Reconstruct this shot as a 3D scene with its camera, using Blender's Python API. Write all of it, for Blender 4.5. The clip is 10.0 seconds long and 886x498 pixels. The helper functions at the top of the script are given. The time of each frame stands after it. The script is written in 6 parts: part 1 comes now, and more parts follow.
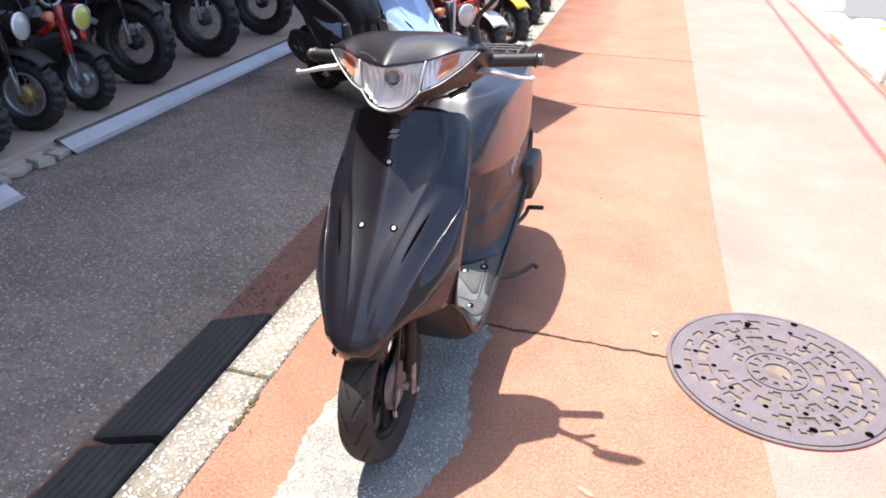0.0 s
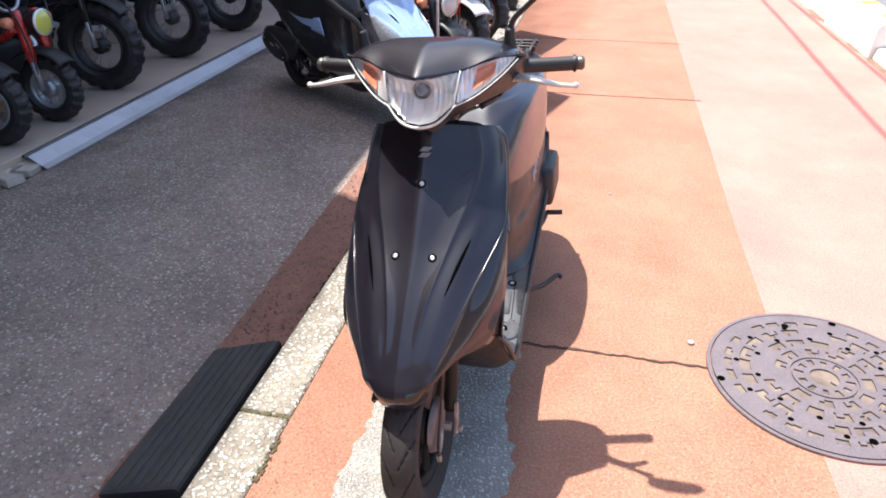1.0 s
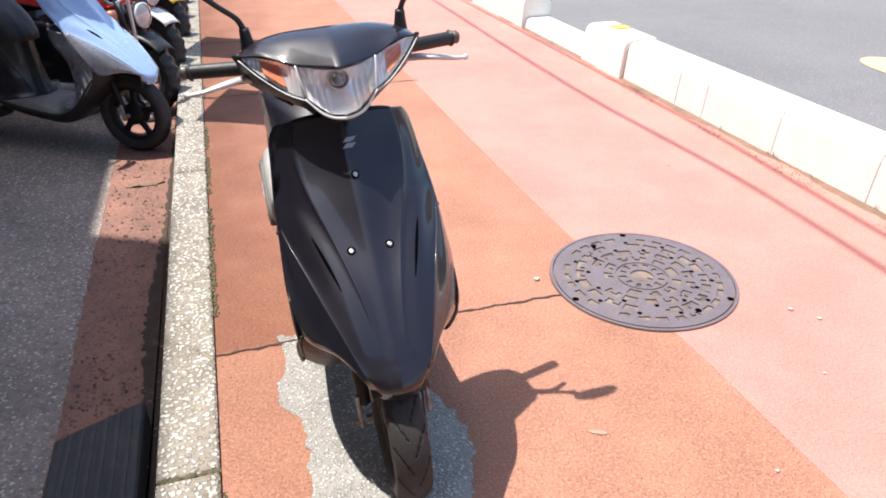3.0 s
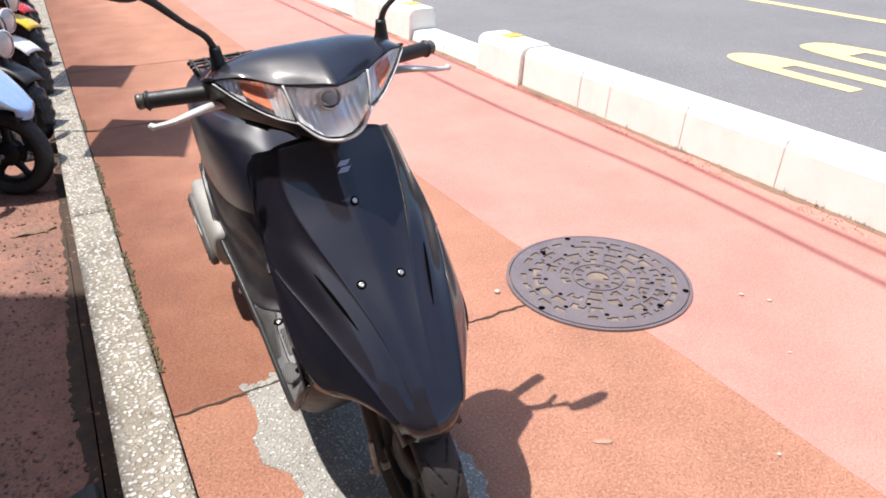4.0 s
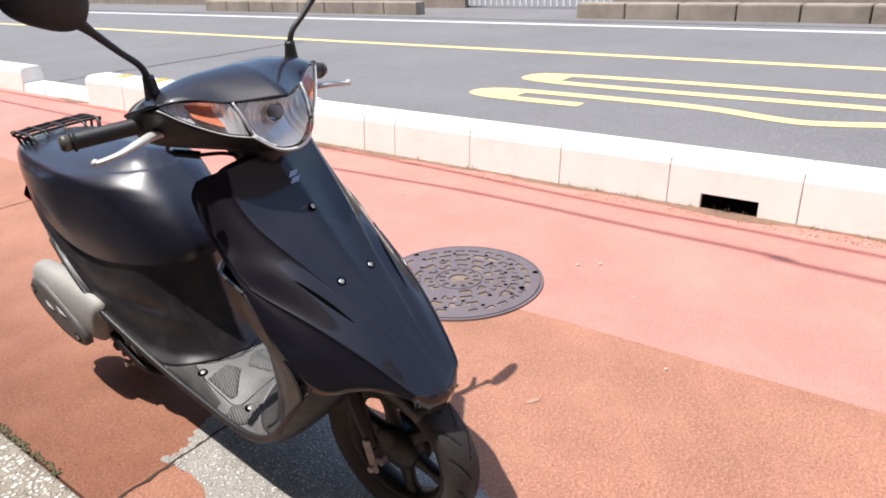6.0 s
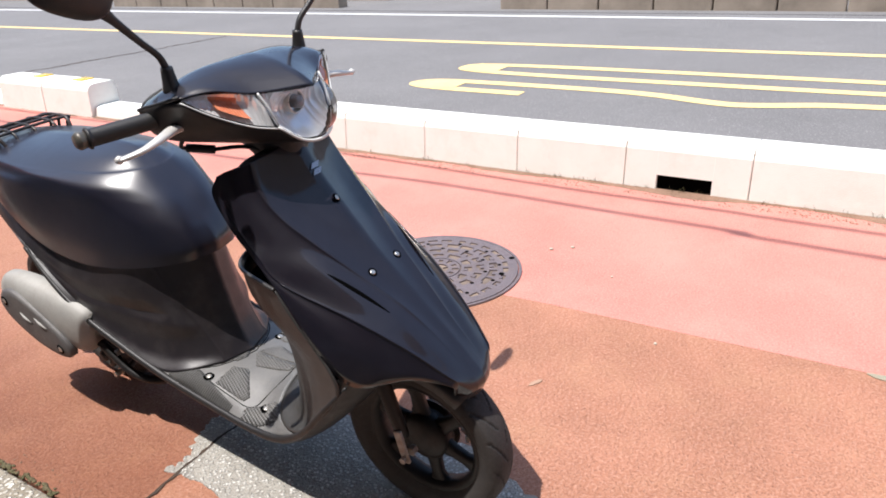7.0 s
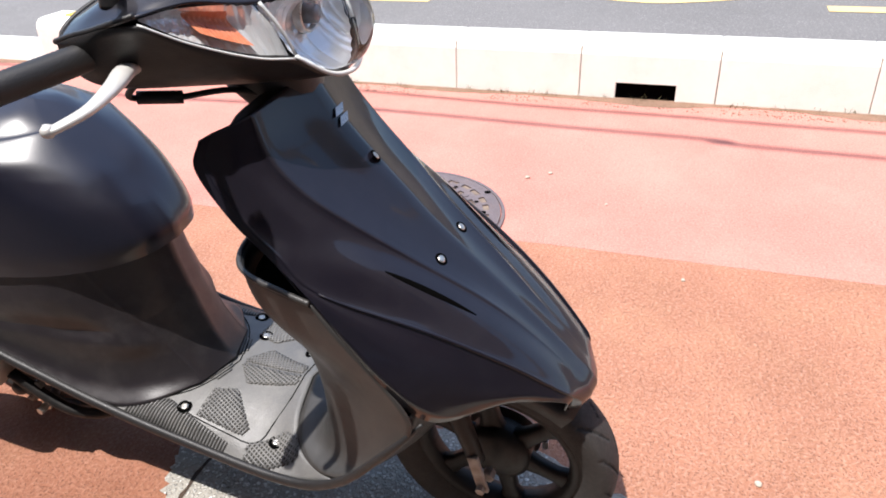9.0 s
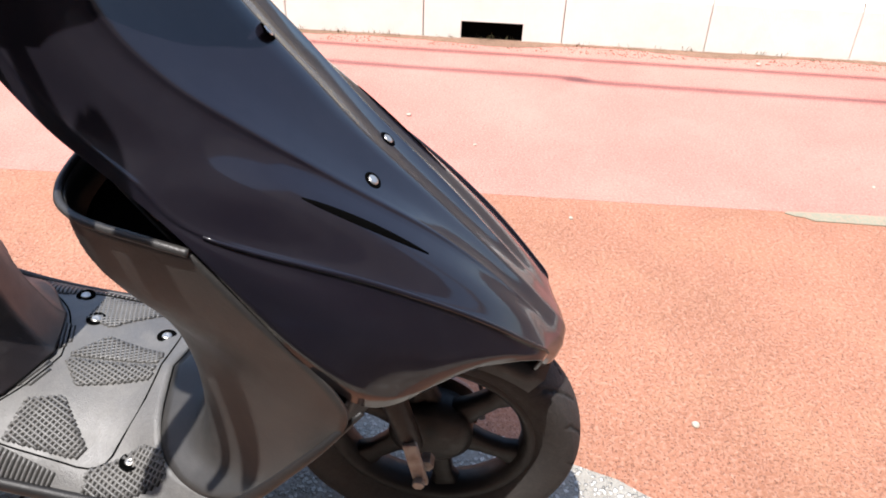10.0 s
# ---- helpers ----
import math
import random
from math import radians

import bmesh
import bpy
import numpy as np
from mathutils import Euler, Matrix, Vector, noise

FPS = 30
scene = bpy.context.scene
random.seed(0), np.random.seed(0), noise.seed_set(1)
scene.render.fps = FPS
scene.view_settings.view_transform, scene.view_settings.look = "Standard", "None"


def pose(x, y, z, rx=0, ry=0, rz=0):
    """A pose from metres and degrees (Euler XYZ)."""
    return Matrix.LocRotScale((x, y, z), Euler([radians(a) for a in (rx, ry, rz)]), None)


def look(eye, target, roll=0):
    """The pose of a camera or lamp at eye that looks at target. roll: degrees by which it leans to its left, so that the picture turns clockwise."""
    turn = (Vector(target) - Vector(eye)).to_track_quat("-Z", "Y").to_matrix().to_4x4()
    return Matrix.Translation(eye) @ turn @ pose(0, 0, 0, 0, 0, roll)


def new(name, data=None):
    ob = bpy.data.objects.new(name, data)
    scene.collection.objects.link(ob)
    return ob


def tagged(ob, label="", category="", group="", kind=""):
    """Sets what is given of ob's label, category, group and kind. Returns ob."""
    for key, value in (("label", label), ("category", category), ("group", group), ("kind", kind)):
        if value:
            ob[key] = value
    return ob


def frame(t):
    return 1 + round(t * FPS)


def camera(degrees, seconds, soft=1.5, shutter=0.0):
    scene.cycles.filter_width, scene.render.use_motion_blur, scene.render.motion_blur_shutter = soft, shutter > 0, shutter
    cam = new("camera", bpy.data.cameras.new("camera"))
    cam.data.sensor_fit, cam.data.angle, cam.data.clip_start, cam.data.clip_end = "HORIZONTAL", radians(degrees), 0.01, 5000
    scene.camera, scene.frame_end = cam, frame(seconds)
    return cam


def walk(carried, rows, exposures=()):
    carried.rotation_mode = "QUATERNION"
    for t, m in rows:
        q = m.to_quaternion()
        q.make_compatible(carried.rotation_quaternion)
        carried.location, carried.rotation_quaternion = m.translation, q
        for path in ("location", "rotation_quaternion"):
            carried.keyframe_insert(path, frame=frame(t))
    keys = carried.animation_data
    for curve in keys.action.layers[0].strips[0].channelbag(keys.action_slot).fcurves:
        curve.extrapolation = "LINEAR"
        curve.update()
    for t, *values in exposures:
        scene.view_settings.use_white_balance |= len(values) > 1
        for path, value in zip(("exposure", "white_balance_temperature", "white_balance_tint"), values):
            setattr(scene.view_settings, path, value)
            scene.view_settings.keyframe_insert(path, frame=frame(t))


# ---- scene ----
cam = camera(65.2, 10.0, soft=1.8)
PATH = [
    (0, (0.933, -1.943, 1.37), (0.473, -0.249, 0.411), 1.2),
    (0.5, (0.84, -1.851, 1.367), (0.389, -0.172, 0.378), -2.5),
    (1, (0.735, -1.803, 1.377), (0.359, -0.109, 0.383), -0.3),
    (1.5, (0.598, -1.849, 1.365), (0.379, -0.13, 0.367), -1.2),
    (2, (0.426, -1.938, 1.364), (0.549, -0.22, 0.347), -1.3),
    (2.5, (0.297, -1.926, 1.36), (0.573, -0.232, 0.333), 1.2),
    (3, (0.156, -1.827, 1.344), (0.68, -0.169, 0.356), 0.1),
    (4.5, (-0.184, -1.551, 1.274), (0.872, -0.135, 0.336), -1.6),
    (5, (-0.338, -1.489, 1.233), (0.94, -0.264, 0.301), -3.5),
    (5.5, (-0.449, -1.468, 1.231), (0.921, -0.292, 0.369), -1.3),
    (6, (-0.495, -1.492, 1.213), (0.947, -0.353, 0.423), -2.7),
    (7.5, (-0.645, -1.195, 1.205), (0.952, -0.361, 0.336), -0.9),
    (8, (-0.587, -1.09, 1.19), (1.036, -0.361, 0.276), 0.6),
    (8.5, (-0.472, -0.965, 1.163), (1.101, -0.186, 0.204), -3.8),
    (9, (-0.396, -0.857, 1.129), (1.193, -0.237, 0.084), -3.5),
    (9.5, (-0.314, -0.721, 1.075), (1.366, -0.626, -0.005), 0.1),
    (10, (-0.237, -0.671, 0.948), (1.411, -0.563, -0.18), 2.1),
]
walk(cam, [(t, look(eye, target, roll)) for t, eye, target, roll in PATH],
     exposures=[(0.0, 1.40), (0.5, 1.28), (1.0, 1.30), (1.5, 1.24), (2.0, 1.20), (2.5, 1.06), (3.0, 0.98), (4.5, 0.77), (5.0, 0.72), (6.0, 0.72), (7.5, 0.76), (8.0, 0.79), (9.0, 0.93), (10.0, 0.97)])
# ---- world, sun ----
TO_SUN = Vector((-0.29, 0.16, 1.0)).normalized()
world = bpy.data.worlds.new("sky_world")
scene.world = world
world.use_nodes = True
wn = world.node_tree.nodes
sky = wn.new("ShaderNodeTexSky")
sky.sky_type = "NISHITA"
sky.sun_disc = False
sky.dust_density, sky.ozone_density, sky.air_density = 1.6, 1.3, 1.0
sky.sun_elevation = math.asin(TO_SUN.z)
sky.sun_rotation = math.atan2(TO_SUN.x, TO_SUN.y)
world.node_tree.links.new(sky.outputs[0], wn["Background"].inputs[0])
wn["Background"].inputs[1].default_value = 0.15
sun = new("sun", bpy.data.lights.new("sun", "SUN"))
sun.data.energy, sun.data.angle, sun.data.color = 4.05, radians(0.55), (1.0, 0.962, 0.935)
sun.matrix_world = look(TO_SUN * 30, (0, 0, 0))


# ---- materials ----
def surface(name, base, other=None, blotch=3.0, grain=None, grain_scale=250.0, grain_mix=0.35, rough=0.7, rough_var=0.1,
            metal=0.0, bump=0.2, bump_scale=None, coat=0.0, dust=None, dust_amount=0.3, speck=None, speck_scale=120.0, speck_cut=0.16, spec=0.5,
            stretch=None, specks_bump=0.0, depth=0.004, coat_rough=0.12):
    """A procedural surface: two tones in blotches, a fine grain, specks, dust and relief."""
    m = bpy.data.materials.new(name)
    m.use_nodes = True
    nt = m.node_tree
    b = nt.nodes["Principled BSDF"]
    link = nt.links.new
    coord = nt.nodes.new("ShaderNodeTexCoord").outputs["Object"]
    if stretch:
        mp = nt.nodes.new("ShaderNodeMapping")
        mp.inputs["Scale"].default_value = stretch
        link(coord, mp.inputs["Vector"])
        coord = mp.outputs["Vector"]

    def noise_tex(scale, detail=4.0, rgh=0.6):
        n = nt.nodes.new("ShaderNodeTexNoise")
        n.inputs["Scale"].default_value, n.inputs["Detail"].default_value, n.inputs["Roughness"].default_value = scale, detail, rgh
        link(coord, n.inputs["Vector"])
        return n.outputs["Fac"]

    def ramp(fac, lo, hi):
        r = nt.nodes.new("ShaderNodeMapRange")
        r.inputs["From Min"].default_value, r.inputs["From Max"].default_value = lo, hi
        link(fac, r.inputs["Value"])
        return r.outputs["Result"]

    def mix(fac, a, c, amount=1.0):
        x = nt.nodes.new("ShaderNodeMix")
        x.data_type = "RGBA"
        if isinstance(fac, float):
            x.inputs[0].default_value = fac
        elif amount != 1.0:
            mul = nt.nodes.new("ShaderNodeMath")
            mul.operation = "MULTIPLY"
            mul.inputs[1].default_value = amount
            link(fac, mul.inputs[0])
            link(mul.outputs[0], x.inputs[0])
        else:
            link(fac, x.inputs[0])
        for k, v in ((6, a), (7, c)):
            if isinstance(v, tuple):
                x.inputs[k].default_value = (*v, 1)
            else:
                link(v, x.inputs[k])
        return x.outputs[2]

    other = other or tuple(c * 0.75 for c in base)
    big = ramp(noise_tex(blotch, 5.0), 0.35, 0.68)
    col = mix(big, base, other)
    fine = noise_tex(grain_scale, 3.0, 0.7)
    if grain:
        col = mix(ramp(fine, 0.45, 0.7), col, grain, grain_mix)
    height = fine
    if speck:
        v = nt.nodes.new("ShaderNodeTexVoronoi")
        v.inputs["Scale"].default_value = speck_scale
        bend = nt.nodes.new("ShaderNodeTexNoise")
        bend.inputs["Scale"].default_value, bend.inputs["Detail"].default_value = speck_scale * 0.9, 2.0
        push = nt.nodes.new("ShaderNodeVectorMath")
        push.operation = "MULTIPLY_ADD"
        push.inputs[1].default_value = (1.1 / speck_scale,) * 3
        link(coord, bend.inputs["Vector"])
        link(bend.outputs["Color"], push.inputs[0])
        link(coord, push.inputs[2])
        link(push.outputs[0], v.inputs["Vector"])
        cell = nt.nodes.new("ShaderNodeTexWhiteNoise")
        link(v.outputs["Position"], cell.inputs["Vector"])
        r = nt.nodes.new("ShaderNodeMapRange")
        r.inputs["From Min"].default_value, r.inputs["From Max"].default_value = speck_cut + 0.12, speck_cut - 0.04
        link(v.outputs["Distance"], r.inputs["Value"])
        mul = nt.nodes.new("ShaderNodeMath")
        mul.operation = "MULTIPLY"
        link(r.outputs["Result"], mul.inputs[0])
        link(cell.outputs["Value"], mul.inputs[1])
        col = mix(mul.outputs[0], col, speck)
        if specks_bump:
            add = nt.nodes.new("ShaderNodeMath")
            add.operation = "MULTIPLY_ADD"
            add.inputs[1].default_value = specks_bump
            link(r.outputs["Result"], add.inputs[0])
            link(fine, add.inputs[2])
            height = add.outputs[0]
    rsock = ramp(noise_tex(blotch * 6, 4.0), 0.3, 0.75)
    rr = nt.nodes.new("ShaderNodeMapRange")
    rr.inputs["To Min"].default_value, rr.inputs["To Max"].default_value = max(0.02, rough - rough_var), min(1.0, rough + rough_var)
    link(rsock, rr.inputs["Value"])
    rough_out = rr.outputs["Result"]
    if dust:
        d = ramp(noise_tex(blotch * 2.3, 8.0, 0.72), 0.48, 0.78)
        col = mix(d, col, dust, dust_amount)
        ad = nt.nodes.new("ShaderNodeMath")
        ad.operation = "MULTIPLY_ADD"
        ad.inputs[1].default_value = dust_amount * 0.5
        link(d, ad.inputs[0])
        link(rough_out, ad.inputs[2])
        rough_out = ad.outputs[0]
    link(col, b.inputs["Base Color"])
    link(rough_out, b.inputs["Roughness"])
    b.inputs["Metallic"].default_value = metal
    b.inputs["Specular IOR Level"].default_value = spec
    b.inputs["Coat Weight"].default_value = coat
    b.inputs["Coat Roughness"].default_value = coat_rough
    if bump:
        bp = nt.nodes.new("ShaderNodeBump")
        bp.inputs["Strength"].default_value, bp.inputs["Distance"].default_value = bump, depth
        link(noise_tex(bump_scale, 3.0) if bump_scale else height, bp.inputs["Height"])
        link(bp.outputs[0], b.inputs["Normal"])
    return m


def clear_glass(name, tint=(1, 1, 1), gloss_rough=0.03):
    """A thin clear pane: light passes, Fresnel adds the gloss."""
    m = bpy.data.materials.new(name)
    m.use_nodes = True
    nt = m.node_tree
    nt.nodes.remove(nt.nodes["Principled BSDF"])
    t, g = nt.nodes.new("ShaderNodeBsdfTransparent"), nt.nodes.new("ShaderNodeBsdfGlossy")
    t.inputs[0].default_value = (*tint, 1)
    g.inputs["Roughness"].default_value = gloss_rough
    fr, mx = nt.nodes.new("ShaderNodeFresnel"), nt.nodes.new("ShaderNodeMixShader")
    fr.inputs[0].default_value = 1.5
    for a, b in ((fr.outputs[0], mx.inputs[0]), (t.outputs[0], mx.inputs[1]), (g.outputs[0], mx.inputs[2]), (mx.outputs[0], nt.nodes["Material Output"].inputs[0])):
        nt.links.new(a, b)
    return m


M_ORANGE = surface("terracotta_paving", (0.385, 0.169, 0.103), (0.285, 0.122, 0.070), 2.2, (0.58, 0.335, 0.245), 115, 0.50, 0.85, 0.06, bump=0.9, speck=(0.20, 0.083, 0.050), speck_scale=185, speck_cut=0.22, specks_bump=-0.5, dust=(0.46, 0.262, 0.160), dust_amount=0.42)


def worn_across(m, near, x0, x1, amount, y0=None):
    """Older, browner coating on one side of a strip, with an uneven edge."""
    nt = m.node_tree
    b = nt.nodes["Principled BSDF"]
    old = b.inputs["Base Color"].links[0].from_socket
    tc = nt.nodes.new("ShaderNodeTexCoord")
    sep = nt.nodes.new("ShaderNodeSeparateXYZ")
    nz = nt.nodes.new("ShaderNodeTexNoise")
    nz.inputs["Scale"].default_value, nz.inputs["Detail"].default_value = 2.6, 6.0
    add = nt.nodes.new("ShaderNodeMath")
    add.operation = "MULTIPLY_ADD"
    add.inputs[1].default_value = 0.9
    mr = nt.nodes.new("ShaderNodeMapRange")
    mr.inputs["From Min"].default_value, mr.inputs["From Max"].default_value = x1 + 0.45, x0 + 0.45
    mr.inputs["To Max"].default_value = amount
    mx = nt.nodes.new("ShaderNodeMix")
    mx.data_type, mx.blend_type = "RGBA", "MULTIPLY"
    mx.inputs[7].default_value = (*near, 1)
    share = mr.outputs[0]
    if y0 is not None:
        side = nt.nodes.new("ShaderNodeMapRange")
        side.inputs["From Min"].default_value, side.inputs["From Max"].default_value = y0 - 0.02, y0 + 0.02
        side.inputs["To Min"].default_value = 0.25
        both_ways = nt.nodes.new("ShaderNodeMath")
        both_ways.operation = "MULTIPLY"
        nt.links.new(sep.outputs[1], side.inputs["Value"])
        nt.links.new(side.outputs[0], both_ways.inputs[0])
        nt.links.new(mr.outputs[0], both_ways.inputs[1])
        share = both_ways.outputs[0]
    for a, c in ((tc.outputs["Object"], sep.inputs[0]), (tc.outputs["Object"], nz.inputs["Vector"]), (nz.outputs["Fac"], add.inputs[0]), (sep.outputs[0], add.inputs[2]),
                 (add.outputs[0], mr.inputs["Value"]), (share, mx.inputs[0]), (old, mx.inputs[6]), (mx.outputs[2], b.inputs["Base Color"])):
        nt.links.new(a, c)


worn_across(M_ORANGE, (0.57, 0.48, 0.42), 0.05, 0.72, 1.0, 0.0)
M_PINK = surface("red_paving", (0.54, 0.215, 0.168), (0.46, 0.168, 0.130), 1.6, (0.68, 0.33, 0.28), 130, 0.5, 0.85, 0.06, bump=0.7, speck=(0.30, 0.09, 0.07), speck_scale=140, speck_cut=0.18, specks_bump=-0.4, dust=(0.62, 0.33, 0.27), dust_amount=0.3)
M_AGG = surface("bare_asphalt_patch", (0.37, 0.345, 0.30), (0.24, 0.22, 0.19), 8.0, (0.46, 0.44, 0.40), 140, 0.5, 0.85, 0.08, bump=1.0, speck=(0.74, 0.71, 0.66), speck_scale=110, speck_cut=0.36, specks_bump=0.7, depth=0.006)
M_KERB = surface("washed_aggregate_concrete", (0.34, 0.30, 0.235), (0.19, 0.16, 0.12), 6.0, (0.17, 0.14, 0.10), 80, 0.65, 0.85, 0.08, bump=1.0, dust=(0.15, 0.125, 0.088), dust_amount=0.62, speck=(0.74, 0.70, 0.62), speck_scale=72, speck_cut=0.42, specks_bump=0.8, depth=0.006)
M_LOT = surface("lot_asphalt", (0.35, 0.272, 0.222), (0.22, 0.171, 0.140), 1.7, (0.075, 0.067, 0.060), 42, 0.65, 0.62, 0.1, bump=1.0, speck=(0.66, 0.60, 0.53), speck_scale=58, speck_cut=0.30, specks_bump=0.5, depth=0.008, dust=(0.16, 0.133, 0.113), dust_amount=0.4)
worn_across(M_LOT, (0.42, 0.41, 0.40), -2.30, -2.0, 1.0)
M_STRIP = surface("old_red_strip", (0.27, 0.125, 0.085), (0.15, 0.075, 0.055), 5.0, (0.40, 0.23, 0.16), 150, 0.5, 0.85, 0.08, bump=0.9, speck=(0.07, 0.05, 0.045), speck_scale=60, speck_cut=0.3)
M_ROAD = surface("road_asphalt", (0.150, 0.145, 0.143), (0.12, 0.116, 0.114), 0.6, (0.23, 0.222, 0.216), 90, 0.5, 0.85, 0.06, bump=0.5, speck=(0.30, 0.29, 0.28), speck_scale=70, speck_cut=0.25)
M_YELLOW = surface("yellow_road_paint", (0.82, 0.62, 0.27), (0.74, 0.55, 0.24), 3.0, (0.45, 0.30, 0.10), 90, 0.35, 0.7, 0.08, bump=0.3)
M_WHITE_LINE = surface("white_road_paint", (0.74, 0.74, 0.72), (0.62, 0.62, 0.60), 3.0, (0.45, 0.45, 0.44), 90, 0.4, 0.7, 0.08, bump=0.3)
M_BLOCK = surface("kerb_block_concrete", (0.84, 0.845, 0.79), (0.78, 0.785, 0.73), 3.0, (0.80, 0.805, 0.75), 160, 0.4, 0.85, 0.06, bump=0.35, dust=(0.55, 0.48, 0.38), dust_amount=0.25)
M_FARBLOCK = surface("old_kerb_concrete", (0.34, 0.28, 0.22), (0.22, 0.18, 0.14), 2.0, None, 80, 0.3, 0.9, 0.05, bump=0.4)
M_MORTAR = surface("kerb_joint_mortar", (0.42, 0.40, 0.35), (0.30, 0.28, 0.24), 9.0, None, 80, 0.3, 0.9, 0.05, bump=0.4)
M_DIRT = surface("gutter_dirt", (0.25, 0.145, 0.100), (0.15, 0.095, 0.060), 9.0, (0.30, 0.19, 0.13), 140, 0.6, 0.95, 0.04, bump=1.0)
M_CRACK = surface("crack_fill", (0.045, 0.03, 0.022), (0.07, 0.045, 0.03), 20.0, None, 100, 0.3, 0.95, 0.04, bump=0.6)
M_MOSS = surface("moss", (0.072, 0.072, 0.028), (0.13, 0.10, 0.055), 25.0, None, 200, 0.3, 0.95, 0.04, bump=0.8)
M_RUBBER = surface("ramp_rubber", (0.046, 0.045, 0.046), (0.062, 0.060, 0.058), 5.0, (0.07, 0.067, 0.063), 180, 0.4, 0.75, 0.1, bump=0.4, dust=(0.13, 0.122, 0.11), dust_amount=0.4)
M_IRON = surface("cast_iron", (0.165, 0.132, 0.137), (0.130, 0.103, 0.106), 9.0, (0.24, 0.208, 0.214), 150, 0.5, 0.5, 0.12, metal=0.25, bump=0.4, dust=(0.24, 0.17, 0.13), dust_amount=0.35)
M_GRIT = surface("cover_grit", (0.27, 0.205, 0.155), (0.075, 0.056, 0.052), 7.0, (0.20, 0.155, 0.12), 180, 0.5, 0.9, 0.05, bump=0.6)
M_SLAB = surface("shop_slab_concrete", (0.46, 0.36, 0.285), (0.38, 0.30, 0.24), 1.6, (0.40, 0.34, 0.27), 120, 0.4, 0.85, 0.08, bump=0.4)
M_ALU = surface("aluminium_plate", (0.50, 0.51, 0.53), (0.42, 0.43, 0.45), 3.0, None, 90, 0.3, 0.42, 0.1, metal=0.8, bump=0.15, dust=(0.35, 0.33, 0.30), dust_amount=0.3)
M_STONE = surface("stone_pieces", (0.50, 0.44, 0.36), (0.36, 0.31, 0.25), 8.0, (0.42, 0.39, 0.35), 120, 0.4, 0.85, 0.06, bump=0.6)
M_WALL = surface("shop_wall", (0.42, 0.40, 0.37), (0.36, 0.34, 0.32), 1.0, None, 60, 0.3, 0.85, 0.05, bump=0.3)
M_CLOTH = surface("banner_cloth", (0.62, 0.10, 0.08), (0.55, 0.09, 0.07), 2.0, None, 300, 0.3, 0.9, 0.04, bump=0.2)
M_POLE = surface("banner_pole_plastic", (0.74, 0.70, 0.68), (0.66, 0.62, 0.60), 4.0, None, 90, 0.3, 0.4, 0.08, bump=0.0)
M_GREEN = surface("green_paint", (0.27, 0.27, 0.195), (0.25, 0.235, 0.17), 9.0, (0.50, 0.28, 0.2), 130, 0.5, 0.8, 0.06, bump=0.3)
# Lightless black: the shade inside holes and recesses is put into this colour.
M_BLACK_VOID = surface("void_shade", (0.002, 0.002, 0.002), (0.003, 0.003, 0.003), 9.0, None, 90, 0.3, 0.95, 0.03, bump=0.2, spec=0.0)
M_LEAF = surface("faded_leaf", (0.40, 0.26, 0.18), (0.30, 0.19, 0.13), 40.0, None, 90, 0.3, 0.85, 0.05, bump=0.4)
M_CABLE = surface("cable_sheath", (0.02, 0.02, 0.02), (0.03, 0.03, 0.03), 9.0, None, 90, 0.3, 0.6, 0.05, bump=0.0)

# scooter materials
M_PAINT = surface("black_gloss_panel", (0.0064, 0.0052, 0.0094), (0.0076, 0.0062, 0.0112), 6.0, None, 300, 0.3, 0.46, 0.04, bump=0.0, coat=0.90, coat_rough=0.07, spec=0.22, dust=(0.14, 0.138, 0.15), dust_amount=0.03)
M_BLUE = surface("light_blue_paint", (0.33, 0.47, 0.72), (0.30, 0.43, 0.67), 3.0, None, 300, 0.3, 0.25, 0.06, bump=0.0, coat=0.6, dust=(0.3, 0.33, 0.38), dust_amount=0.15)
M_MATTE = surface("grey_matte_plastic", (0.033, 0.031, 0.030), (0.042, 0.040, 0.038), 7.0, (0.055, 0.052, 0.048), 320, 0.35, 0.40, 0.05, bump=0.15, bump_scale=500, dust=(0.16, 0.145, 0.125), dust_amount=0.12)
M_FLOOR = surface("dusty_floor_plastic", (0.088, 0.085, 0.082), (0.108, 0.105, 0.100), 8.0, (0.15, 0.145, 0.138), 300, 0.4, 0.52, 0.08, bump=0.25, bump_scale=420, dust=(0.25, 0.235, 0.21), dust_amount=0.35, spec=0.9)
# Darker floor tone that paints shade between the tread ribs.
M_GROOVE = surface("groove_shade_dark", (0.050, 0.047, 0.044), (0.066, 0.062, 0.057), 20.0, None, 300, 0.3, 0.8, 0.08, bump=0.2, spec=0.2)
M_DARK = surface("black_matte_plastic", (0.013, 0.012, 0.012), (0.018, 0.017, 0.017), 8.0, None, 300, 0.3, 0.5, 0.08, bump=0.15, bump_scale=400)
M_VINYL = surface("black_seat_vinyl", (0.0085, 0.0085, 0.0165), (0.0105, 0.0105, 0.0195), 5.0, None, 300, 0.3, 0.38, 0.03, bump=0.10, bump_scale=420, coat=0.60, coat_rough=0.18, depth=0.0009, spec=0.48)
M_TYRE = surface("tyre_rubber", (0.024, 0.0215, 0.0205), (0.032, 0.028, 0.0255), 14.0, (0.06, 0.050, 0.042), 260, 0.35, 0.8, 0.08, bump=0.3, dust=(0.10, 0.08, 0.062), dust_amount=0.12)
